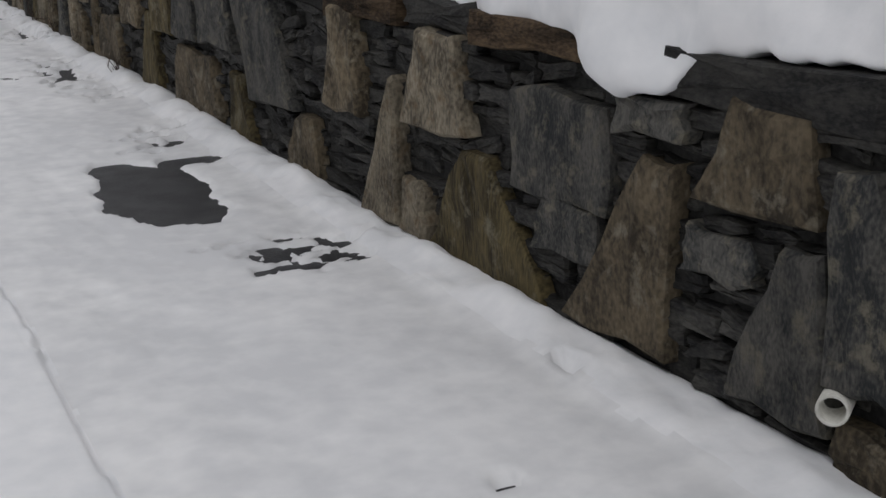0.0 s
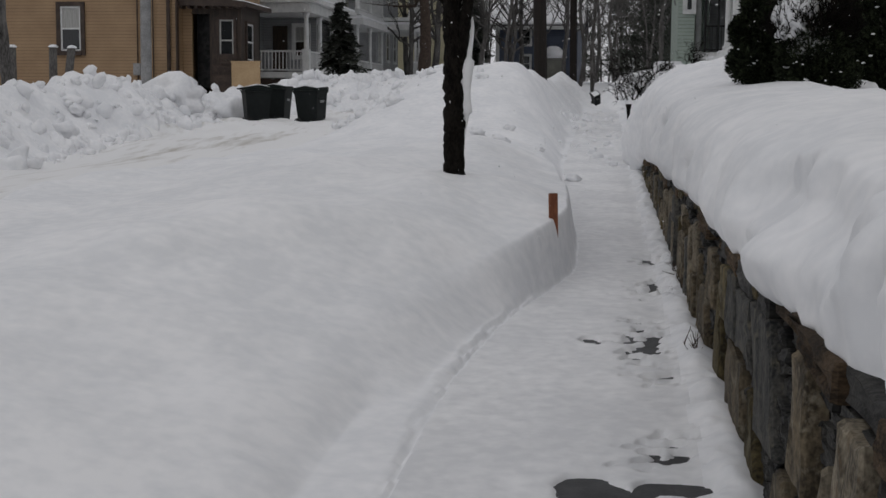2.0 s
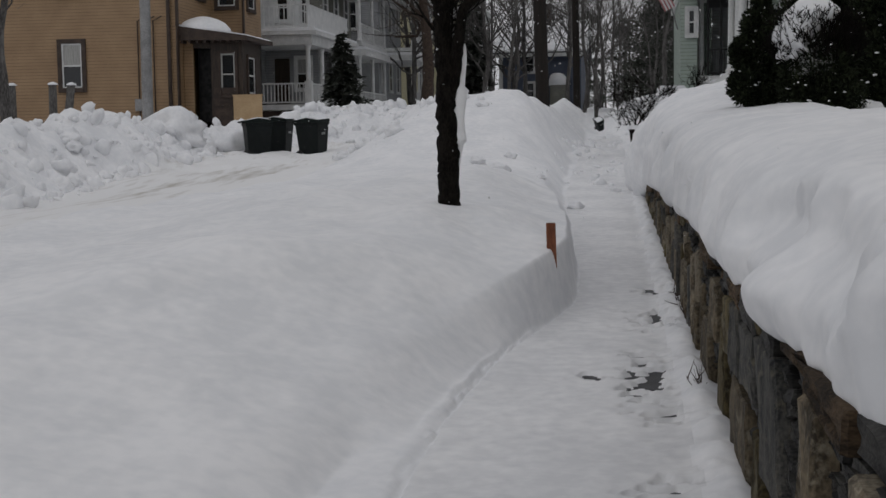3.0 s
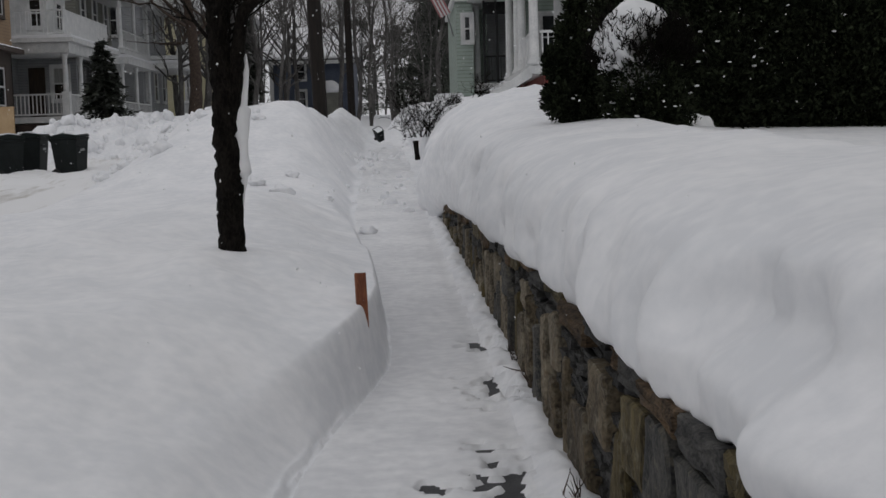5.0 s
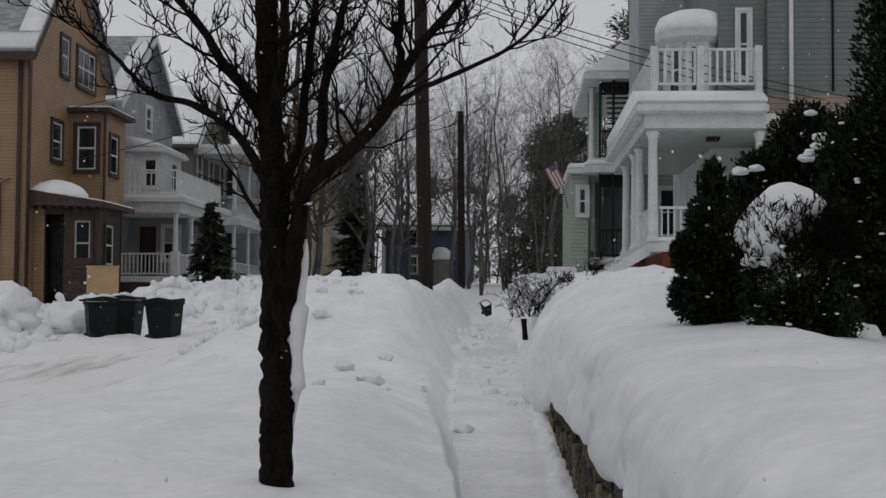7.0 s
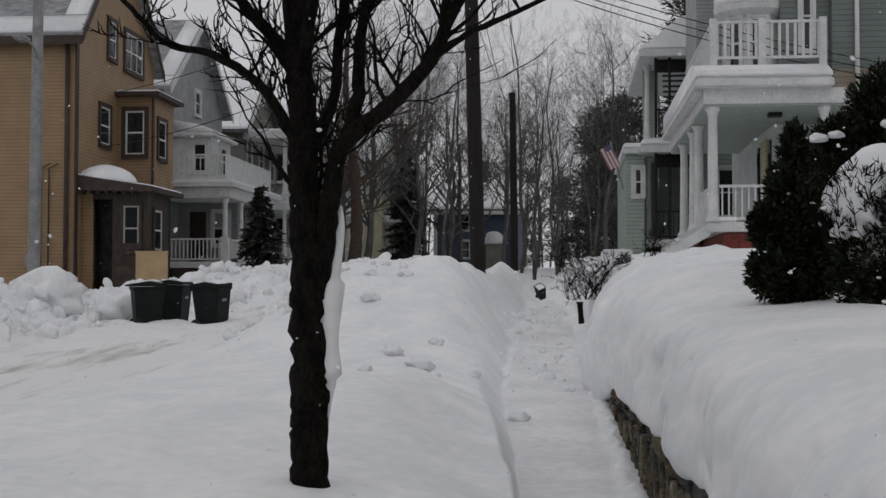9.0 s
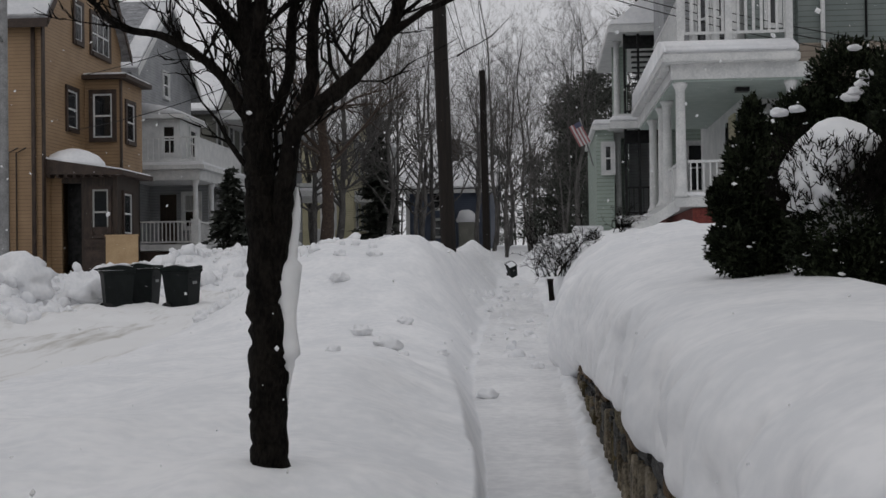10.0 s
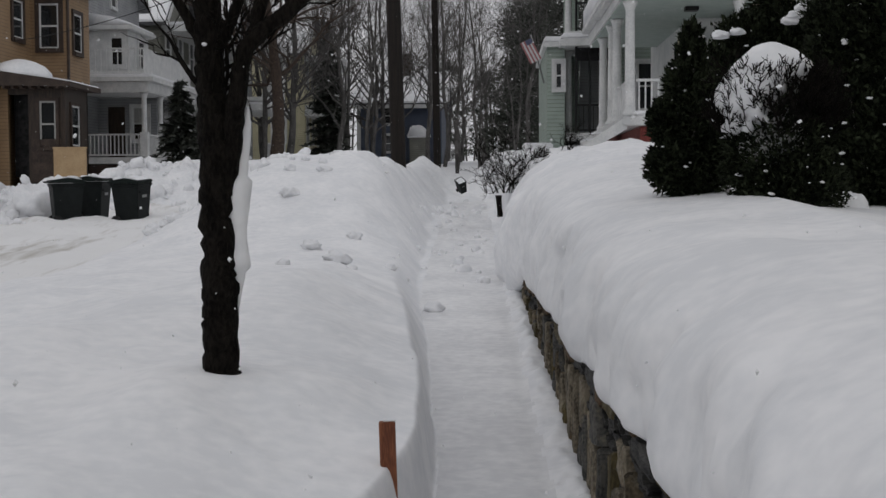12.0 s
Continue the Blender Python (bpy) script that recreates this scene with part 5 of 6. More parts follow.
def green_house():
    """The house on the terrace: a corner porch with columns, a railed balcony above and a round-fronted bay."""
    x0, x1, y0, y1 = 7.45, 17.0, 37.6, 48.0
    h, inv = gable_house("green_house", "sage green house with white corner porch and balcony", x0, x1, y0, y1, 2.0, 12.5, 16.5, MINT, WHITE, 0.4, "y")
    side, front = inv @ on_wall("y", y0, -1), inv @ on_wall("x", x0, -1)
    slab(h, inv, "lower_storey", x0 + 0.02, x1, y0 - 0.03, y0 - 0.002, 2.0, 7.1, TAN, "tan shingled lower wall")
    tube("downpipe", [inv @ Vector((8.0, y0 - 0.08, 2.5)), inv @ Vector((8.0, y0 - 0.08, 12.3))], 0.055, WHITE, h, 8, "white downpipe")
    tube("conduit", [inv @ Vector((9.0, y0 - 0.06, 7.2)), inv @ Vector((9.0, y0 - 0.06, 12.3))], 0.03, IRON, h, 6)
    window(h, side, 10.8, 8.4, 10.2, 0.9)
    window(h, front, 38.8, 4.1, 6.0, 0.7)
    # white wall of the recessed front behind the porch
    slab(h, inv, "front_wall", 6.35, 7.445, 39.3, 47.5, 2.8, 6.3, WHITE)
    slab(h, inv, "door", 6.30, 6.348, 40.2, 41.2, 3.5, 5.8, CREAM, "cream panelled door")
    slab(h, inv, "sidelight", 6.30, 6.348, 39.6, 39.9, 3.7, 5.7, GLASS, "tall dark sidelight")
    slab(h, inv, "sidelight", 6.30, 6.348, 41.5, 41.8, 3.7, 5.7, GLASS, "tall dark sidelight")
    # porch
    px0, px1, py0, py1 = 4.35, 7.42, 36.0, 46.0
    slab(h, inv, "porch_floor", px0, px1, py0, py1, 3.22, 3.44, WHITE, bevel=0.02)
    slab(h, inv, "porch_snow", px0 + 0.03, px0 + 0.7, py0 + 0.02, py0 + 0.6, 3.444, 3.56, SNOW, "snow blown onto the porch floor", 0.04)
    slab(h, inv, "porch_base", px0 + 0.4, px1, py0 + 0.1, py1, 1.9, 3.2, BRICK, "red brick porch base")
    slab(h, inv, "porch_ceiling", px0, px1, py0, py1, 6.03, 6.08, CEILING_GREEN, "pale green boarded ceiling")
    slab(h, inv, "ceiling_lamp", 5.9, 6.2, 37.0, 37.3, 5.93, 6.025, IRON, "small dark ceiling lamp")
    slab(h, inv, "porch_beam", px0 - 0.05, px1, py0 - 0.05, py0 + 0.15, 6.08, 6.42, WHITE)
    slab(h, inv, "porch_beam", px0 - 0.05, px0 + 0.15, py0 + 0.15, py1, 6.08, 6.42, WHITE)
    slab(h, inv, "cornice", px0 - 0.25, px1 - 0.3, py0 - 0.3, py1, 6.42, 6.62, WHITE, bevel=0.03)
    for k in range(16):
        y = py0 + 0.1 + k * 0.36
        slab(h, inv, "bracket", px0 - 0.22, px0 - 0.06, y, y + 0.09, 6.3, 6.418, WHITE)
    bm = bmesh.new()
    prism(bm, [(py0 - 0.27, 6.624), (py0 - 0.25, 6.8), (py0 + 0.25, 7.0), (py0 + 1.1, 7.14), (py1, 7.16), (py1, 6.624)], "x", px0 - 0.22, px1 - 0.32)
    bmesh.ops.bevel(bm, geom=bm.edges[:], offset=0.05, segments=3, affect="EDGES")
    bmesh.ops.transform(bm, matrix=inv, verts=bm.verts)
    part("roof_snow", bm, SNOW, h, "thick slab of snow on the porch roof", True)
    for y in (36.15, 39.3, 40.6, 43.4):
        column(h, inv, px0 + 0.17, y, 3.44, 6.03, 0.125)
    column(h, inv, px1 - 0.45, 36.15, 3.44, 6.03, 0.11)
    rail(h, inv, (px0 + 0.3, py0 + 0.13), (px1 - 0.3, py0 + 0.13), 3.44, 4.28)
    for a, b in ((36.3, 37.85), (38.15, 39.75)):
        rail(h, inv, (px0 + 0.17, a), (px0 + 0.17, b), 3.44, 4.28, gap=0.16, solid=True)
    # steps down to the garden
    for k in range(5):
        slab(h, inv, "step", px0 - 0.3 * (k + 1), px0 - 0.3 * k, 40.4, 41.6, 2.2, 3.2 - 0.17 * k, WHITE)
        slab(h, inv, "step_snow", px0 - 0.3 * (k + 1), px0 - 0.3 * k, 40.45, 41.55, 3.204 - 0.17 * k, 3.26 - 0.17 * k, SNOW)
    bm = bmesh.new()
    prism(bm, [(px0 + 0.1, 3.44), (px0 - 1.0, 2.72), (px0 - 1.0, 2.5), (px0 + 0.1, 3.15)], "y", 36.05, 36.15)
    bmesh.ops.transform(bm, matrix=inv, verts=bm.verts)
    part("stringer", bm, WHITE, h, "sloping white stair board")
    # balcony
    rail(h, inv, (px0 + 0.22, py0 + 0.4), (7.0, py0 + 0.4), 7.1, 8.03, gap=0.17, r=0.03)
    rail(h, inv, (px0 + 0.22, py0 + 0.4), (px0 + 0.22, 43.0), 7.1, 8.03, gap=0.17, r=0.03)
    for x in (px0 + 0.22, px0 + 1.3, 7.0):
        slab(h, inv, "newel", x - 0.08, x + 0.08, py0 + 0.32, py0 + 0.48, 7.0, 8.08, WHITE)
    bm = bmesh.new()
    c = (5.8, 38.75)
    prism(bm, [(c[0] + 0.78 * math.cos(a), c[1] + 0.78 * math.sin(a)) for a in np.linspace(0, 2 * math.pi, 9)[:-1] + 0.3927], "z", 7.0, 8.65)
    bmesh.ops.transform(bm, matrix=inv, verts=bm.verts)
    part("bay", bm, WHITE, h, "white polygonal bay")
    window(h, inv @ on_wall("y", c[1] - 0.721, -1), c[0], 7.25, 8.45, 0.36, tw=0.08)
    w = inv @ Matrix.Translation((c[0] - 0.51, c[1] - 0.51, 0)) @ Matrix.Rotation(radians(-45), 4, "Z") @ Matrix.Diagonal((1, -1, 1, 1))
    window(h, w, 0.0, 7.25, 8.45, 0.36, tw=0.08)
    bm = bmesh.new()
    lathe(bm, [(0.8, 8.5), (0.95, 8.65), (0.97, 8.8), (0.8, 8.84)], 16, c)
    bmesh.ops.transform(bm, matrix=inv, verts=bm.verts)
    part("bay_cornice", bm, WHITE, h)
    bm = bmesh.new()
    lathe(bm, [(0.95, 8.8), (0.96, 9.0), (0.85, 9.25), (0.5, 9.4), (0.05, 9.44)], 16, c)
    bmesh.ops.transform(bm, matrix=inv, verts=bm.verts)
    part("bay_snow", bm, SNOW, h, "domed snow on the bay roof", True)
    slab(h, inv, "front_gable", 4.95, 6.295, 44.2, 47.5, 7.17, 12.4, GREY_SIDING)
    slab(h, inv, "front_wing", 6.3, 7.44, 37.9, 47.5, 6.65, 12.4, MINT)
    window(h, inv @ on_wall("y", 37.9, -1), 6.92, 7.6, 9.25, 0.26, tw=0.08)


green_house()


def far_green_house():
    """The next house up the hill, with two dark open porches and an iron stair."""
    x0, x1, y0, y1 = 5.6, 14.0, 50.5, 60.0
    h, inv = gable_house("mint_house", "mint green house with white trim and stacked open porches", x0, x1, y0, y1, 2.4, 10.6, 14.0, MINT_PALE, WHITE, 0.4, "y")
    px0, py0, py1 = 3.85, 49.5, 58.0
    slab(h, inv, "porch_side", px0 + 0.02, px0 + 0.55, py0 + 2.6, py0 + 2.7, 3.6, 6.4, MINT_PALE)
    slab(h, inv, "porch_side", px0 + 0.02, px0 + 0.55, py0 + 2.6, py0 + 2.7, 7.0, 9.6, MINT_PALE)
    slab(h, inv, "back_wall", px0 + 0.6, x0, py0 + 3.0, py0 + 3.1, 3.6, 6.4, GREY_SIDING)
    slab(h, inv, "bay", 3.2, 3.8, 50.2, 58.0, 2.2, 6.5, MINT_PALE, "mint clapboard bay")
    slab(h, inv, "bay_roof", 3.08, 3.83, 50.0, 58.0, 6.5, 6.65, WHITE)
    slab(h, inv, "bay_snow", 3.11, 3.82, 50.05, 58.0, 6.654, 6.85, SNOW, "snow on the bay roof", 0.05)
    window(h, inv @ on_wall("y", 50.197, -1), 3.6, 5.1, 6.0, 0.26)
    for z0, z1 in ((3.6, 6.45), (6.95, 9.6)):
        slab(h, inv, "porch_floor", px0, x0, py0, py1, z0 - 0.25, z0, WHITE)
        slab(h, inv, "porch_shade", px0 + 0.3, x0, py0 + 0.3, py0 + 0.36, z1 - 0.45, z1 - 0.02, IRON, "dark rolled awning")
        for x in (px0 + 0.3, px0 + 0.75, x0 - 0.2):
            slab(h, inv, "post", x - 0.04, x + 0.04, py0 + 0.05, py0 + 0.13, z0, z1, IRON, "black iron post")
        column(h, inv, px0 + 0.12, py0 + 1.5, z0, z1, 0.12)
        rail(h, inv, (px0 + 0.3, py0 + 0.1), (x0, py0 + 0.1), z0, z0 + 0.95, IRON, 0.16, 0.012)
        slab(h, inv, "porch_roof", px0 - 0.25, x0 + 0.1, py0 - 0.3, py1, z1, z1 + 0.22, WHITE)
        slab(h, inv, "roof_snow", px0 - 0.2, x0 + 0.08, py0 - 0.26, py1, z1 + 0.224, z1 + 0.42, SNOW, "snow on the porch roof", 0.06)
    for k in range(12):
        z = 7.1 + k * 0.2
        slab(h, inv, "stair_tread", 4.5, 5.3, py0 + 0.6 + 0.12 * k, py0 + 0.85 + 0.12 * k, z, z + 0.04, IRON)
    bm = bmesh.new()
    prism(bm, [(px0 - 0.2, 9.82), (x0, 9.82), (x0, 11.0), (4.9, 10.9)], "y", py0 - 0.2, py1)
    bmesh.ops.transform(bm, matrix=inv, verts=bm.verts)
    part("hipped_snow", bm, SNOW, h, "snow-covered porch roof")
    window(h, inv @ on_wall("y", y0, -1), 6.6, 4.4, 6.0, 0.7)
    pole = tube("flagpole", [inv @ Vector((3.1, 50.1, 5.3)), inv @ Vector((2.65, 49.6, 6.85))], 0.025, STEEL, h, 6)
    f = part("flag", box(0, 0.62, 0.0, 0.01, -0.62, 0.0), FLAG_BLUE, h, "small faded striped flag")
    f.matrix_local = inv @ Matrix.Translation((2.65, 49.6, 6.75)) @ pose(0, 0, 0, 0, 62, 10) @ Matrix.Scale(0.66, 4)
    for k in range(7):
        s = part("stripe", box(0.0 if k > 3 else 0.26, 1.15, -0.004, 0.014, -0.62 + (6 - k) * 0.0886, -0.62 + (6 - k) * 0.0886 + 0.0886), FLAG_RED if k % 2 == 0 else FLAG_WHITE, f)
    slab(h, inv, "steps_snow", 2.4, 3.4, 50.0, 52.0, 3.0, 3.3, SNOW, "snow on the front steps", 0.05)


far_green_house()


# unseen houses behind the walker, added to cut skylight on the near snow
gable_house("blocker_house_right", "unseen cream clapboard house added to block skylight", 8.6, 18.0, -9.0, 9.5, 1.2, 9.0, 12.5, CREAM, WHITE, 0.4, "y")
gable_house("blocker_house_left", "unseen olive grey house added to block skylight", -27.0, -15.5, -6.0, 17.0, 0.0, 8.5, 12.0, OLIVE, WHITE, 0.4, "y")


# ---- poles, wires and street furniture ----
def utility_pole(x, y, r, top, lean, material, label, arms=True):
    z = float(zg(y))
    p = thing("utility_pole", label, "utility pole", (x, y, z), "utility poles")
    v, f = [], []
    tube_arrays(v, f, [(0, 0, 0), (lean * 0.5, 0, top * 0.5), (lean, 0, top)], [r * 1.08, r, r * 0.85], 14)
    from_arrays("shaft", v, f, material, p)
    if arms:
        part("crossarm", box(-1.1, 1.1, -0.05, 0.05, top - 0.9, top - 0.78, m=Matrix.Translation((lean, 0, 0))), material, p)
        for k in (-1.0, -0.5, 0.5, 1.0):
            bm = bmesh.new()
            lathe(bm, [(0.04, top - 0.78), (0.05, top - 0.7), (0.02, top - 0.62)], 8, (k + lean, 0))
            part("insulator", bm, STEEL, p)
    return p


utility_pole(-0.72, 36.0, 0.165, 11.5, -0.3, POLE_WOOD, "dark wooden utility pole behind the snow mound")
utility_pole(-1.2, 66.0, 0.17, 9.0, -0.1, POLE_WOOD, "farther dark wooden utility pole", False)
utility_pole(-13.15, 40.5, 0.16, 9.0, 0.05, STEEL, "grey lamp pole in front of the ochre house", False)
lamp = thing("lamp_head", "grey street lamp head on the pole", "street lamp", (-13.05, 40.2, 8.3))
tube("arm", [(0, 0.2, -0.1), (0.1, -0.4, 0.15), (0.15, -1.0, 0.2)], 0.03, STEEL, lamp)
part("housing", box(0.0, 0.3, -1.5, -0.95, 0.1, 0.24, bevel=0.04), STEEL, lamp)


def wire(a, b, sag, r=0.012):
    a, b = Vector(a), Vector(b)
    pts = []
    for k in range(17):
        t = k / 16
        pts.append(a.lerp(b, t) + Vector((0, 0, -4 * sag * t * (1 - t))))
    w = tube("overhead_wire", pts, r, RUBBER, None, 5)
    tagged(w, "thin black overhead wire across the street", "wire", "overhead wires")


top = (-1.15, 36.0, float(zg(36)) + 8.4)
for k, dz in enumerate((0.0, 0.12, 0.26)):
    wire((top[0], top[1], top[2] + dz), (8.2 + 0.6 * k, 37.4, 6.9 + 0.06 * k), 0.25)
wire((top[0], 36, 10.6), (8.5, 30.0, 12.6), 0.4)
wire((top[0], 36, 10.2), (9.0, 33.0, 11.5), 0.4, 0.02)
wire((top[0], 36, 9.6), (-13.2, 47.0, 8.3), 0.4)
wire((top[0], 36, 9.4), (-11.5, 55.0, 7.4), 0.5)
wire((top[0], 36, 8.3), (-13.4, 46.0, 6.4), 0.5)
for x, z in ((-1.9, 11.2), (-0.3, 11.2), (-1.2, 10.3)):
    wire((x, 36, z + 0.8), (x * 0.3 - 1.0, 66, z - 0.6), 0.5)


def stub_post(x, y, top, lean):
    z = float(ground_snow(np.array([x]), np.array([y]))[0])
    h = top - z
    p = thing("stub_post", "weathered wooden stub post with a crust of snow", "post", (x, y, z - 0.6), "stub posts by the ochre house")
    v, f = [], []
    tube_arrays(v, f, [(0, 0, 0), (lean, 0, h + 0.6)], [0.11, 0.1], 9)
    f.append(tuple(range(9, 18)))
    from_arrays("shaft", v, f, BARK_HAZED, p)
    snow_blob("snow_cap", p, (lean, 0, h + 0.6), (0.12, 0.12, 0.06), x, "crust of snow")


for x, y, top_z, lean in ((-13.74, 33.0, 3.0, 0.0), (-12.68, 33.0, 3.0, 0.02), (-12.47, 33.0, 2.98, 0.3)):
    stub_post(x, y, top_z, lean)
bar = thing("pipe_railing", "dark pipe railing half buried in snow", "railing", (-12.64, 32.8, 1.28))
tube("top_rail", [(-1.0, 0, 0.75), (0.4, 0, 0.75)], 0.04, IRON, bar)
tube("upright", [(0.0, 0, 0.0), (0.0, 0, 0.75)], 0.035, IRON, bar)
tube("upright", [(-0.8, 0, 0.0), (-0.8, 0, 0.75)], 0.035, IRON, bar)


def parked_car(x, y, turn):
    """A car almost buried behind the mounds: cabin and roof under snow."""
    z = float(zg(y)) - 0.3
    c = thing("parked_car", "dark parked car half buried under snow", "car", (x, y, z), "parked cars", turn=turn)
    bm = bmesh.new()
    prism(bm, [(-2.2, 0.35), (2.2, 0.35), (2.25, 0.7), (2.0, 0.85), (1.1, 0.95), (-1.7, 0.98), (-2.25, 0.8)], "y", -0.85, 0.85)
    bmesh.ops.bevel(bm, geom=bm.edges[:], offset=0.06, segments=2, affect="EDGES")
    part("body", bm, CAR_PAINT, c)
    bm = bmesh.new()
    prism(bm, [(-1.6, 0.97), (1.0, 0.94), (0.3, 1.42), (-1.0, 1.42)], "y", -0.75, 0.75)
    part("cabin", bm, GLASS, c, "dark car windows")
    bm = bmesh.new()
    prism(bm, [(-1.1, 1.42), (0.35, 1.42), (0.3, 1.58), (-0.3, 1.64), (-1.0, 1.58)], "y", -0.78, 0.78)
    bmesh.ops.bevel(bm, geom=bm.edges[:], offset=0.05, segments=2, affect="EDGES")
    part("roof_snow", bm, SNOW, c, "snow on the car roof", True)
    for wx in (-1.4, 1.4):
        for wy in (-0.86, 0.72):
            bm = bmesh.new()
            prism(bm, [(wx + 0.32 * math.cos(a), 0.32 + 0.32 * math.sin(a)) for a in np.linspace(0, 2 * math.pi, 17)[:-1]], "y", wy, wy + 0.14)
            part("wheel", bm, RUBBER, c)


parked_car(-5.4, 56.0, 80)
parked_car(-9.5, 60.0, 85)


# ---- background trees ----
def bare_tree(x, y, h, r, seed, kids=11, label="tall bare winter tree with fine branches paled for haze", bark=None, low=0.22, rise=(0.4, 1.6)):
    rnd = random.Random(seed)
    t = thing("bare_tree", label, "tree", (x, y, float(zg(y)) - 0.2), "bare trees up the street")
    v, f = [], []
    pts = [Vector((0, 0, 0))]
    for k in range(6):
        pts.append(pts[-1] + Vector((rnd.gauss(0, 0.09) * h / 6, rnd.gauss(0, 0.09) * h / 6, h / 6)))
    limb(v, f, pts, r, r * 0.15, rnd, 0, 1, 7, 0)
    from_arrays("trunk", v, f, bark or BARK_HAZED, t)
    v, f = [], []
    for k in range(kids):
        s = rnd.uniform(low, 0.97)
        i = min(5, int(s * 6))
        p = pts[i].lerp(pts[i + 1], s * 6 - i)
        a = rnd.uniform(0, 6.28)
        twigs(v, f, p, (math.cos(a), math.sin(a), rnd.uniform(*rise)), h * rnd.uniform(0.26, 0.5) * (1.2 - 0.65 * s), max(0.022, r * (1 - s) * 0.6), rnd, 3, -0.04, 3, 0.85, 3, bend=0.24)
    from_arrays("crown", v, f, bark or BARK_HAZED, t)


def conifer(x, y, h, w, seed, n=5200, label="dark spruce with drooping boughs", base=None):
    rnd = random.Random(seed)
    z = float(zg(y)) if base is None else base
    t = thing("conifer", label, "tree", (x, y, z), "conifers")
    v, f = [], []
    tube_arrays(v, f, [(0, 0, 0), (0, 0, h * 0.5), (0, 0, h * 0.97)], [0.03 * h ** 0.8, 0.018 * h ** 0.8, 0.01], 7)
    from_arrays("trunk", v, f, BARK_HAZED, t)
    v, f = [], []
    boughs = max(40, n // 40)
    for b in range(boughs):
        s = rnd.uniform(0.03, 1.0) ** 0.9
        zz = h * (0.06 + 0.94 * s)
        ln = w * (1 - s) ** 0.85 * rnd.uniform(0.55, 1.1) + 0.05
        a = rnd.uniform(0, 6.283)
        for k in range(n // boughs):
            u = rnd.uniform(0.05, 1)
            p = Vector((math.cos(a) * ln * u, math.sin(a) * ln * u, zz - 0.22 * ln * u * u))
            p += Vector((rnd.gauss(0, 0.10), rnd.gauss(0, 0.10), rnd.gauss(0, 0.05))) * ln * 0.8
            way = Vector((math.cos(a) + rnd.gauss(0, 0.5), math.sin(a) + rnd.gauss(0, 0.5), rnd.gauss(-0.15, 0.3))).normalized()
            side = way.cross(Vector((rnd.gauss(0, 0.4), rnd.gauss(0, 0.4), 1))).normalized()
            q = (0.10 + 0.05 * h ** 0.6) * rnd.uniform(0.5, 1.2)
            i = len(v)
            v.extend([tuple(p - way * q * 0.4), tuple(p + side * q * 0.35), tuple(p + way * q), tuple(p - side * q * 0.35)])
            f.append((i, i + 1, i + 2, i + 3))
    from_arrays("crown", v, f, NEEDLE_HAZED, t, smooth=False)


bare_tree(-8.2, 62.0, 13, 0.34, 1, 24, "large bare street tree with spreading limbs", TWIG, 0.36, (-0.1, 0.7))
bare_tree(-9.0, 70.0, 13, 0.2, 2, 20)
bare_tree(-12.7, 30.5, 6.5, 0.17, 3, 18, "small bare tree beside the snow bank")
rnd = random.Random(31)
for k in range(22):
    y = rnd.uniform(80, 125)
    x = rnd.uniform(-9, 7.5) * y / 95 + 0.5
    bare_tree(x, y, rnd.uniform(10, 16), rnd.uniform(0.08, 0.17), 40 + k, 15)
for k in range(7):
    y = rnd.uniform(64, 82)
    bare_tree(rnd.uniform(-0.5, 4.2), y, rnd.uniform(8, 13), rnd.uniform(0.06, 0.11), 90 + k, 14)
for k in range(9):
    y = rnd.uniform(66, 100)
    bare_tree(rnd.uniform(-13, -5.5), y, rnd.uniform(11, 16), rnd.uniform(0.12, 0.22), 120 + k, 17)
rnd = random.Random(64)
v, f = [], []
for k in range(170):
    x, y = rnd.uniform(-34, 24), rnd.uniform(128, 150)
    z, h = float(zg(y)), rnd.uniform(6, 13)
    lean = rnd.gauss(0, 0.6)
    tube_arrays(v, f, [(x, y, z), (x + lean * 0.4, y, z + h * 0.5), (x + lean, y, z + h)], [0.16, 0.11, 0.03], 4)
    for j in range(9):
        u = rnd.uniform(0.12, 0.95)
        a = rnd.uniform(0, 6.28)
        twigs(v, f, (x + lean * u, y, z + h * u), (math.cos(a), math.sin(a), rnd.uniform(0.3, 1.4)), h * rnd.uniform(0.15, 0.35), 0.05, rnd, 2, 0, 3, 0.9, 2, 0.24)
tagged(from_arrays("far_woods", v, f, BARK_HAZED), "bare woods along the top of the street, paled for haze", "woods", kind="stuff")
conifer(-9.3, 50.5, 3.75, 1.25, 1, 7000, "small dark spruce in front of the porch", 1.7)
conifer(-8.6, 84.0, 9.0, 1.7, 2, 12000)


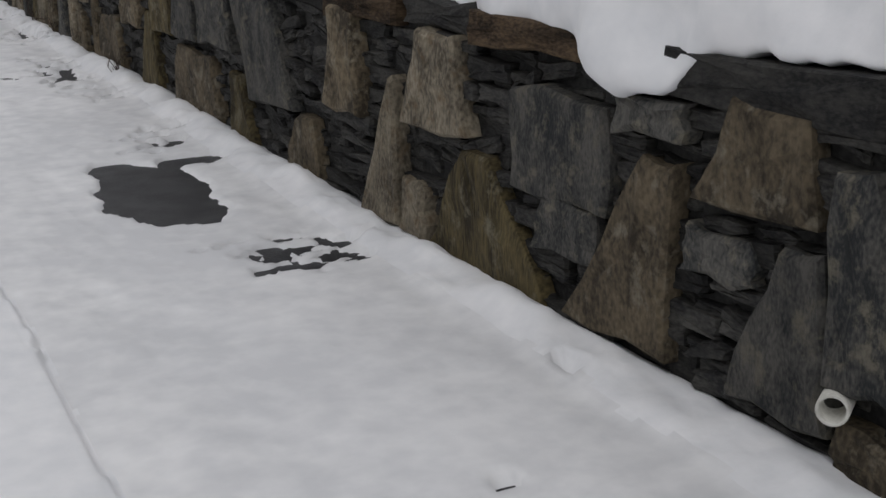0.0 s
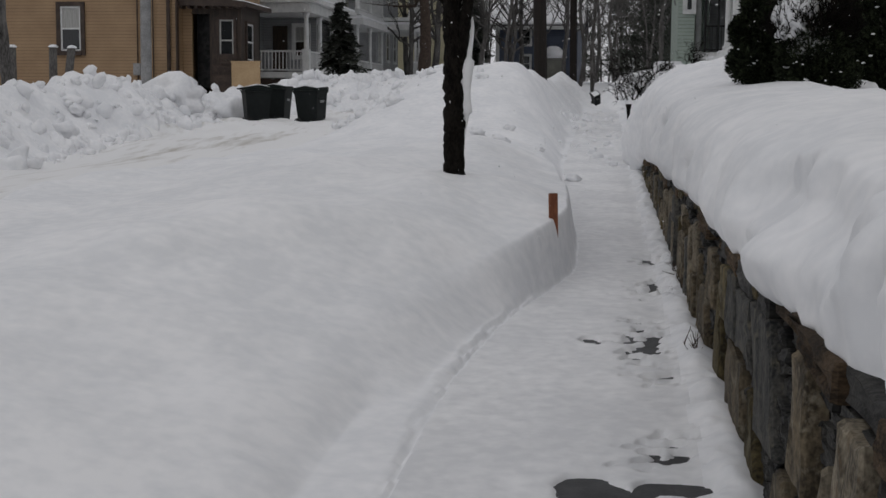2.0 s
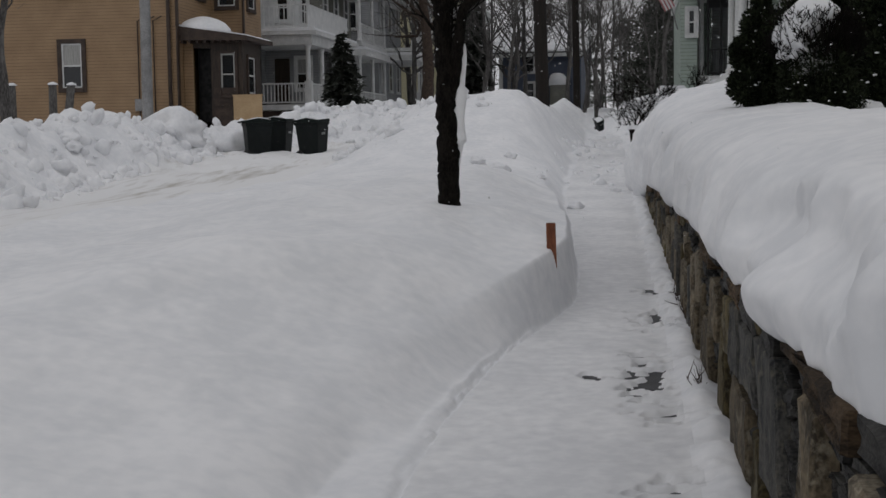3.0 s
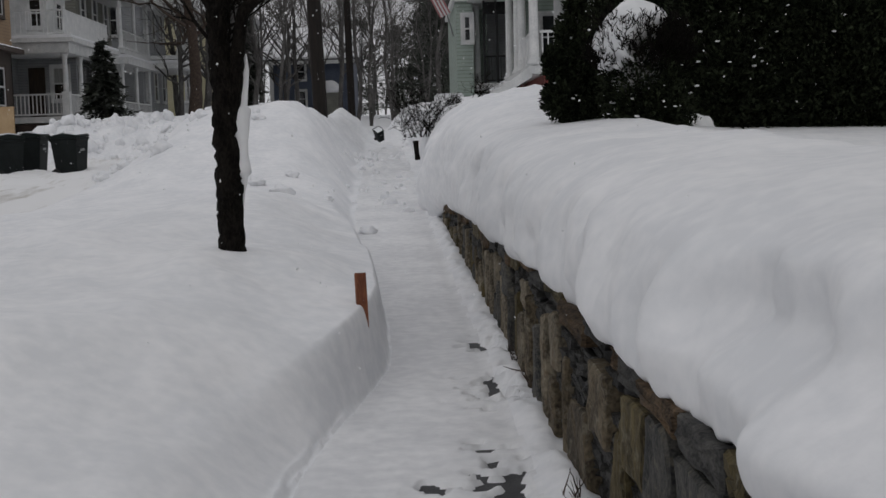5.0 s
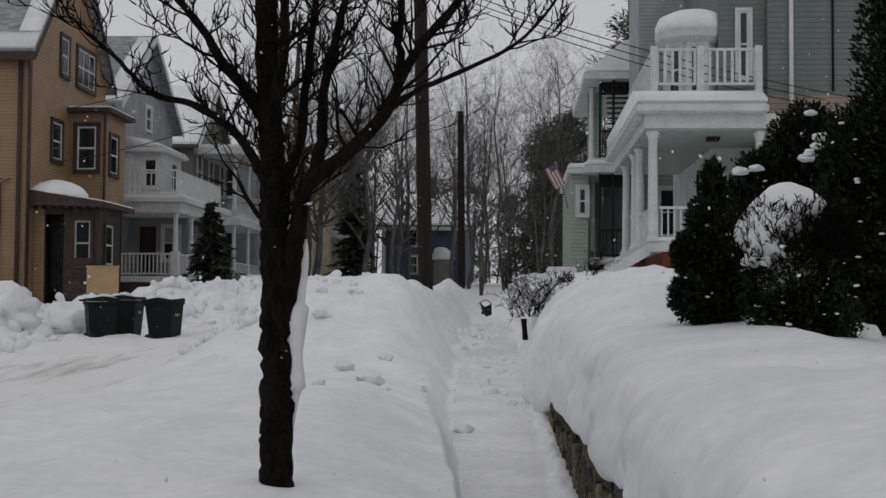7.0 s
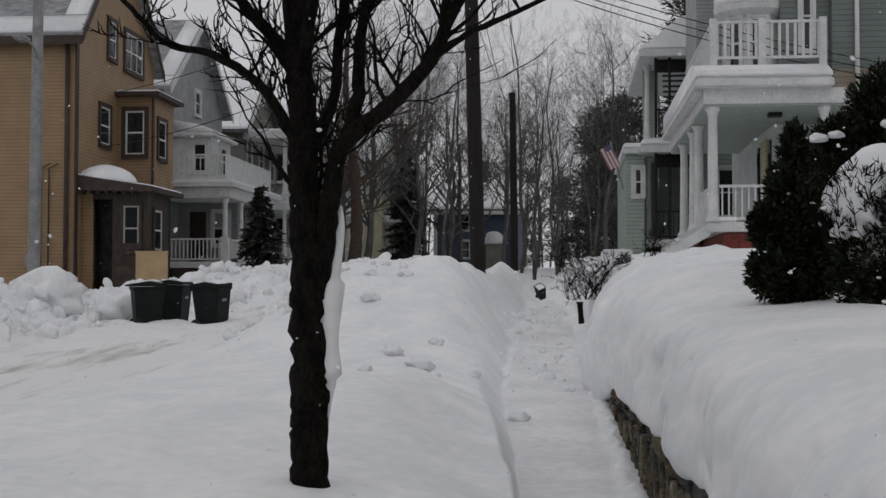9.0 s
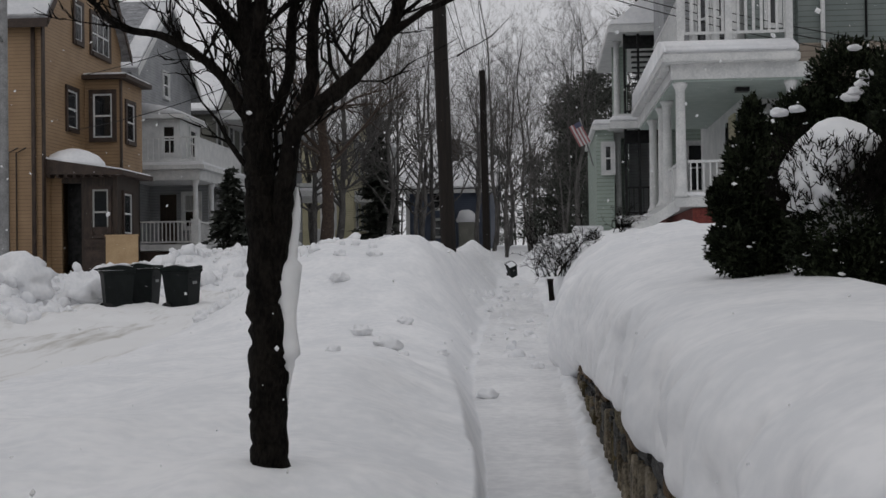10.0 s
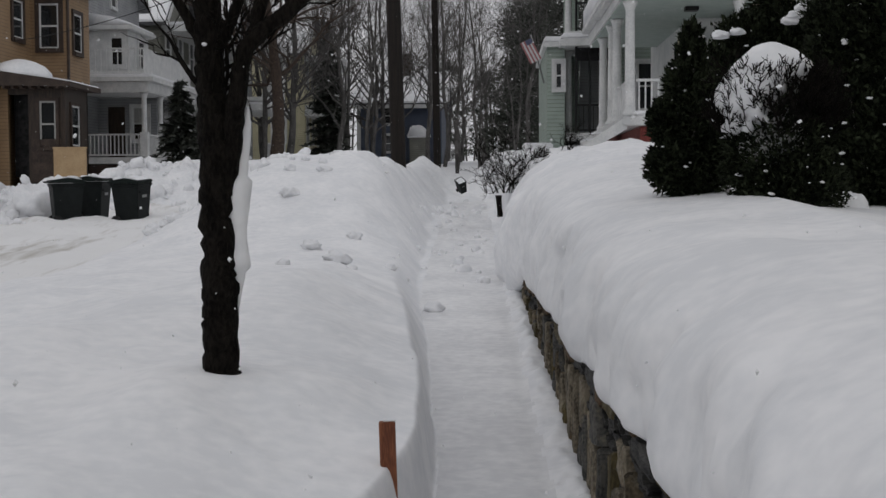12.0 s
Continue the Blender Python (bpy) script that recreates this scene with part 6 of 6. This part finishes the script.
def pine(x, y, h, w, seed, low=0.25):
    """A loose pine: a tall bare-footed trunk with open tiers of needle clumps on crooked boughs."""
    rnd = random.Random(seed)
    t = thing("pine", "dark loose pine among the bare trees", "tree", (x, y, float(zg(y)) - 0.2), "pines up the street")
    v, f = [], []
    tube_arrays(v, f, [(0, 0, 0), (rnd.gauss(0, 0.2), 0, h * 0.5), (rnd.gauss(0, 0.3), 0, h * 0.97)], [0.16, 0.11, 0.02], 7)
    boughs = []
    for b in range(46):
        s = rnd.uniform(low, 1.0)
        ln = w * (1 - 0.75 * (s - low) / (1 - low)) * rnd.uniform(0.35, 1.1)
        a = rnd.uniform(0, 6.283)
        p = Vector((0, 0, h * s))
        q = p + Vector((math.cos(a) * ln, math.sin(a) * ln, ln * rnd.uniform(-0.15, 0.4)))
        tube_arrays(v, f, [p, p.lerp(q, 0.5) + Vector((0, 0, -0.06 * ln)), q], [0.045, 0.03, 0.01], 4)
        boughs.append((p, q, ln))
    from_arrays("trunk", v, f, BARK_HAZED, t)
    v, f = [], []
    for p, q, ln in boughs:
        for c in range(4):
            mid = p.lerp(q, rnd.uniform(0.35, 1.05)) + Vector((rnd.gauss(0, 0.2), rnd.gauss(0, 0.2), rnd.gauss(0, 0.12)))
            for k in range(34):
                o = Vector((rnd.gauss(0, 0.34), rnd.gauss(0, 0.34), rnd.gauss(0, 0.15)))
                way = (o + Vector((0, 0, 0.12))).normalized()
                side = way.cross(Vector((rnd.gauss(0, 1), rnd.gauss(0, 1), rnd.gauss(0, 1)))).normalized()
                g = rnd.uniform(0.12, 0.3)
                i = len(v)
                v.extend([tuple(mid + o - way * g * 0.4), tuple(mid + o + side * g * 0.16), tuple(mid + o + way * g), tuple(mid + o - side * g * 0.16)])
                f.append((i, i + 1, i + 2, i + 3))
    from_arrays("crown", v, f, NEEDLE_HAZED, t, smooth=False)


for k, (x, y, h, w, low) in enumerate(((3.4, 78, 9, 1.6, 0.12), (4.3, 84, 11, 1.9, 0.1), (2.6, 92, 10, 1.8, 0.15), (4.8, 70, 9.5, 1.5, 0.08), (-2.6, 118, 9, 2.6, 0.1), (0.6, 122, 9, 2.6, 0.1), (-6.0, 124, 9, 2.6, 0.1), (3.2, 100, 12, 2.2, 0.1), (5.0, 94, 12, 2.2, 0.1), (6.6, 62, 15, 2.6, 0.3))):
    pine(x, y, h, w, 10 + k, low)


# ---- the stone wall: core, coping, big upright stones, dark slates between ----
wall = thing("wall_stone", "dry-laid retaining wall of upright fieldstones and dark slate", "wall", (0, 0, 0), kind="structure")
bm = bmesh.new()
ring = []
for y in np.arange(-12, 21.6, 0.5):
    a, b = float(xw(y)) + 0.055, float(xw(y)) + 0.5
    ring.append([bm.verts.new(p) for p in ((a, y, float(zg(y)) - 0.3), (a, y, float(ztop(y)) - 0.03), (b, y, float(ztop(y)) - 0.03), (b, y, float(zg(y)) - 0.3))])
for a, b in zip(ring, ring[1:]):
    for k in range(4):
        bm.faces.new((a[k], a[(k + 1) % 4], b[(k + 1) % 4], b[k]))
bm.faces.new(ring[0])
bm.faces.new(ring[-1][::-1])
part("core", bm, CORE_SHADE, wall, "wall core coloured near black for the shade between stones")


def piece(pts, proud, chamfer, rnd, back=0.05):
    """A stone from its outline in (y, z): chamfered front that stands proud of the wall's face, a little rough."""
    n = len(pts)
    cy, cz = sum(p[0] for p in pts) / n, sum(p[1] for p in pts) / n
    v, f = [], []
    for depth, k in ((back, 1.0), (-proud + 0.012, 1.0), (-proud, None)):
        for y, z in pts:
            if k is None:
                d = math.hypot(y - cy, z - cz)
                s = max(0.3, 1 - chamfer / max(d, 0.01))
                yy, zz = cy + (y - cy) * s, cz + (z - cz) * s
            else:
                yy, zz = y, z
            v.append((float(xw(yy)) + depth + (rnd.uniform(-0.006, 0.006) if k is None else 0), yy, zz))
    for lay in (0, 1):
        for i in range(n):
            j = (i + 1) % n
            f.append((lay * n + i, lay * n + j, lay * n + n + j, lay * n + n + i))
    # a broken, faceted face
    for y, z in pts:
        yy, zz = cy + (y - cy) * 0.5 + rnd.uniform(-0.012, 0.012) * min(1, chamfer / 0.02), cz + (z - cz) * 0.5
        v.append((float(xw(yy)) - proud - rnd.uniform(-0.5, 0.6) * chamfer, yy, zz))
    for i in range(n):
        j = (i + 1) % n
        f.append((2 * n + i, 2 * n + j, 3 * n + j, 3 * n + i))
    v.append((float(xw(cy)) - proud - rnd.uniform(-0.2, 0.4) * chamfer, cy, cz))
    for i in range(n):
        f.append((3 * n + i, 3 * n + (i + 1) % n, 4 * n))
    return v, f


def outline(yb0, yb1, z0, yt0, yt1, z1, rnd, rough=0.014):
    """The broken outline of an upright stone between its foot and its head."""
    corners = [(yb0, z0), (yb1, z0), (yt1, z1), (yt0, z1)]
    out = []
    for i in range(4):
        a, b = corners[i], corners[(i + 1) % 4]
        n = 4 if i % 2 else 3
        for k in range(n):
            t = k / n
            out.append((a[0] + (b[0] - a[0]) * t + rnd.uniform(-rough, rough), a[1] + (b[1] - a[1]) * t + rnd.uniform(-rough, rough)))
    return out


# foot from, to, height; head from, to, height; stone kind
BIG_NEAR = [
    (3.66, 4.04, 0.58, 3.68, 3.92, 0.81, 0), (3.59, 3.91, 0.16, 3.62, 3.73, 0.53, 1), (3.40, 3.585, 0.28, 3.49, 3.60, 0.72, 1), (4.14, 4.59, 0.15, 4.10, 4.22, 0.64, 0),
    (4.39, 4.87, 0.45, 4.38, 4.86, 0.74, 1), (4.42, 4.75, 0.30, 4.45, 4.70, 0.46, 1), (4.66, 5.40, 0.13, 4.99, 5.15, 0.50, 3), (5.38, 5.57, 0.16, 5.39, 5.53, 0.35, 2),
    (5.11, 5.55, 0.53, 5.17, 5.40, 0.84, 2), (5.60, 5.90, 0.16, 5.60, 5.65, 0.67, 2), (4.09, 4.35, 0.68, 4.08, 4.34, 0.79, 1), (3.83, 4.09, 0.40, 3.86, 4.08, 0.51, 1),
    (3.02, 3.38, 0.12, 3.06, 3.33, 0.62, 0), (3.32, 3.58, 0.08, 3.36, 3.56, 0.20, 0),
]
BIG_FAR = [
    (5.55, 5.88, 0.49, 5.61, 5.77, 0.86, 0), (5.94, 6.40, 0.12, 6.05, 6.20, 0.42, 0), (6.24, 6.73, 0.41, 6.45, 6.92, 0.84, 1), (6.71, 7.03, 0.18, 6.90, 6.99, 0.49, 3),
    (7.20, 7.95, 0.20, 7.28, 7.84, 0.53, 0), (6.98, 7.43, 0.59, 6.98, 7.45, 0.83, 1), (8.20, 8.60, 0.22, 8.28, 8.39, 0.66, 3), (7.92, 8.30, 0.58, 7.90, 8.27, 0.83, 3),
    (8.97, 9.54, 0.25, 9.03, 9.43, 0.58, 0), (8.55, 8.89, 0.57, 8.48, 8.87, 0.85, 0), (7.5, 7.86, 0.58, 7.55, 7.8, 0.86, 1),
]
STONES = (STONE_BROWN, STONE_GREY, STONE_PALE, STONE_MOSS)
rnd = random.Random(21)
big = [(a + 0.33, b + 0.33, z0, c + 0.33, d + 0.33, z1, k) for a, b, z0, c, d, z1, k in BIG_FAR] + BIG_NEAR
y = 9.9
while y < 20.6:
    w = rnd.uniform(0.11, 0.30)
    low, hi = float(zg(y)) + rnd.uniform(-0.05, 0.05), float(ztop(y)) - 0.10
    cut = low + (hi - low) * rnd.uniform(0.35, 0.95)
    s = rnd.uniform(0.3, 0.9)
    big.append((y, y + w, low, y + w * (1 - s) / 2, y + w * (1 + s) / 2, cut, rnd.choice((0, 0, 1, 2, 3))))
    if hi - cut > 0.18 and rnd.random() < 0.8:
        big.append((y - 0.05, y + w * 0.7, cut + 0.04, y, y + w * 0.8, hi, rnd.choice((0, 1, 2))))
    y += w + rnd.uniform(0.04, 0.16)
y = 2.98
while y > -3:
    w = rnd.uniform(0.3, 0.5)
    low, hi = float(zg(y)), float(ztop(y)) - 0.12
    big.append((y - w, y, low, y - w * 0.8, y - w * 0.2, rnd.uniform(low + 0.4, hi), rnd.choice((0, 1, 2, 3))))
    y -= w + rnd.uniform(0.03, 0.2)
for b in big:
    v, f = piece(outline(*b[:6], rnd), rnd.uniform(0.002, 0.024), 0.013, rnd)
    from_arrays("stone", v, f, STONES[b[6]], wall, smooth=False)

# uneven coping course of flat stones and slates
y = -3.0
while y < 21:
    w = rnd.uniform(0.18, 0.75)
    z1 = float(ztop(y + w / 2)) + rnd.uniform(-0.03, 0.012)
    z0 = z1 - rnd.uniform(0.045, 0.115)
    v, f = piece(outline(y + 0.008, y + w - 0.008, z0, y + 0.008, y + w - 0.008, z1, rnd, 0.013), rnd.uniform(-0.03, 0.018), 0.016, rnd, 0.35)
    from_arrays("coping_stone", v, f, rnd.choice((COPING, COPING, SLATE, STONE_MOSS)), wall, smooth=False)
    y += w


def inside(b, y, z):
    yb0, yb1, z0, yt0, yt1, z1 = b[:6]
    if not z0 + 0.03 < z < z1 - 0.03:
        return False
    t = (z - z0) / (z1 - z0)
    return yb0 + (yt0 - yb0) * t + 0.05 < y < yb1 + (yt1 - yb1) * t - 0.05


count, rest_v, rest_f = 0, [], []
slates = []
for row in range(26):
    z_off = -0.06 + row * 0.043
    y = -3 + rnd.uniform(0, 0.2)
    while y < 20.9:
        w = rnd.uniform(0.09, 0.34)
        zc = 0.03 + z_off + 0.008 * (y - 3) + 0.02 * noise.noise((y * 1.5, row, 0))
        hh = rnd.uniform(0.026, 0.062)
        if float(zg(y)) - 0.05 < zc < float(ztop(y)) - 0.09 and not any(inside(b, y + w * t, zc) and inside(b, y + w * (1 - t), zc) for b in big for t in (0.12,) if abs(b[0] - y) < 1.2):
            slates.append((y, w, zc, hh))
        y += w + rnd.uniform(0.004, 0.03)
slates.sort(key=lambda s: abs(s[0] - 4.6))
for i, (y, w, zc, hh) in enumerate(slates):
    tilt = rnd.gauss(0, 0.022)
    pts = outline(y, y + w, zc - hh / 2, y, y + w, zc + hh / 2, rnd, 0.010)
    pts = [(a, b + tilt * (a - y) / w) for a, b in pts]
    v, f = piece(pts, rnd.uniform(-0.052, -0.010), 0.008, rnd, 0.065)
    if i < 290:
        from_arrays("slate", v, f, SLATE, wall, smooth=False)
    else:
        base = len(rest_v)
        rest_v += v
        rest_f += [tuple(k + base for k in q) for q in f]
more = from_arrays("slate_courses", rest_v, rest_f, SLATE, wall, smooth=False)
more["kind"] = "stuff"

# the drain pipe that comes out of the wall
pipe = thing("drain_pipe", "short white plastic drain pipe in the wall", "pipe", (float(xw(3.55)) - 0.03, 3.545, 0.25), turn=38)
bm = bmesh.new()
outer, inner = 0.034, 0.027
rings = []
for x, r in ((0.2, outer), (-0.012, outer), (-0.012, inner), (0.2, inner)):
    rings.append([bm.verts.new((x, r * math.cos(a), r * math.sin(a))) for a in np.linspace(0, 2 * math.pi, 25)[:-1]])
for a, b in zip(rings, rings[1:]):
    for k in range(24):
        bm.faces.new((a[k], a[(k + 1) % 24], b[(k + 1) % 24], b[k]))
part("tube", bm, PVC, pipe, "", True)
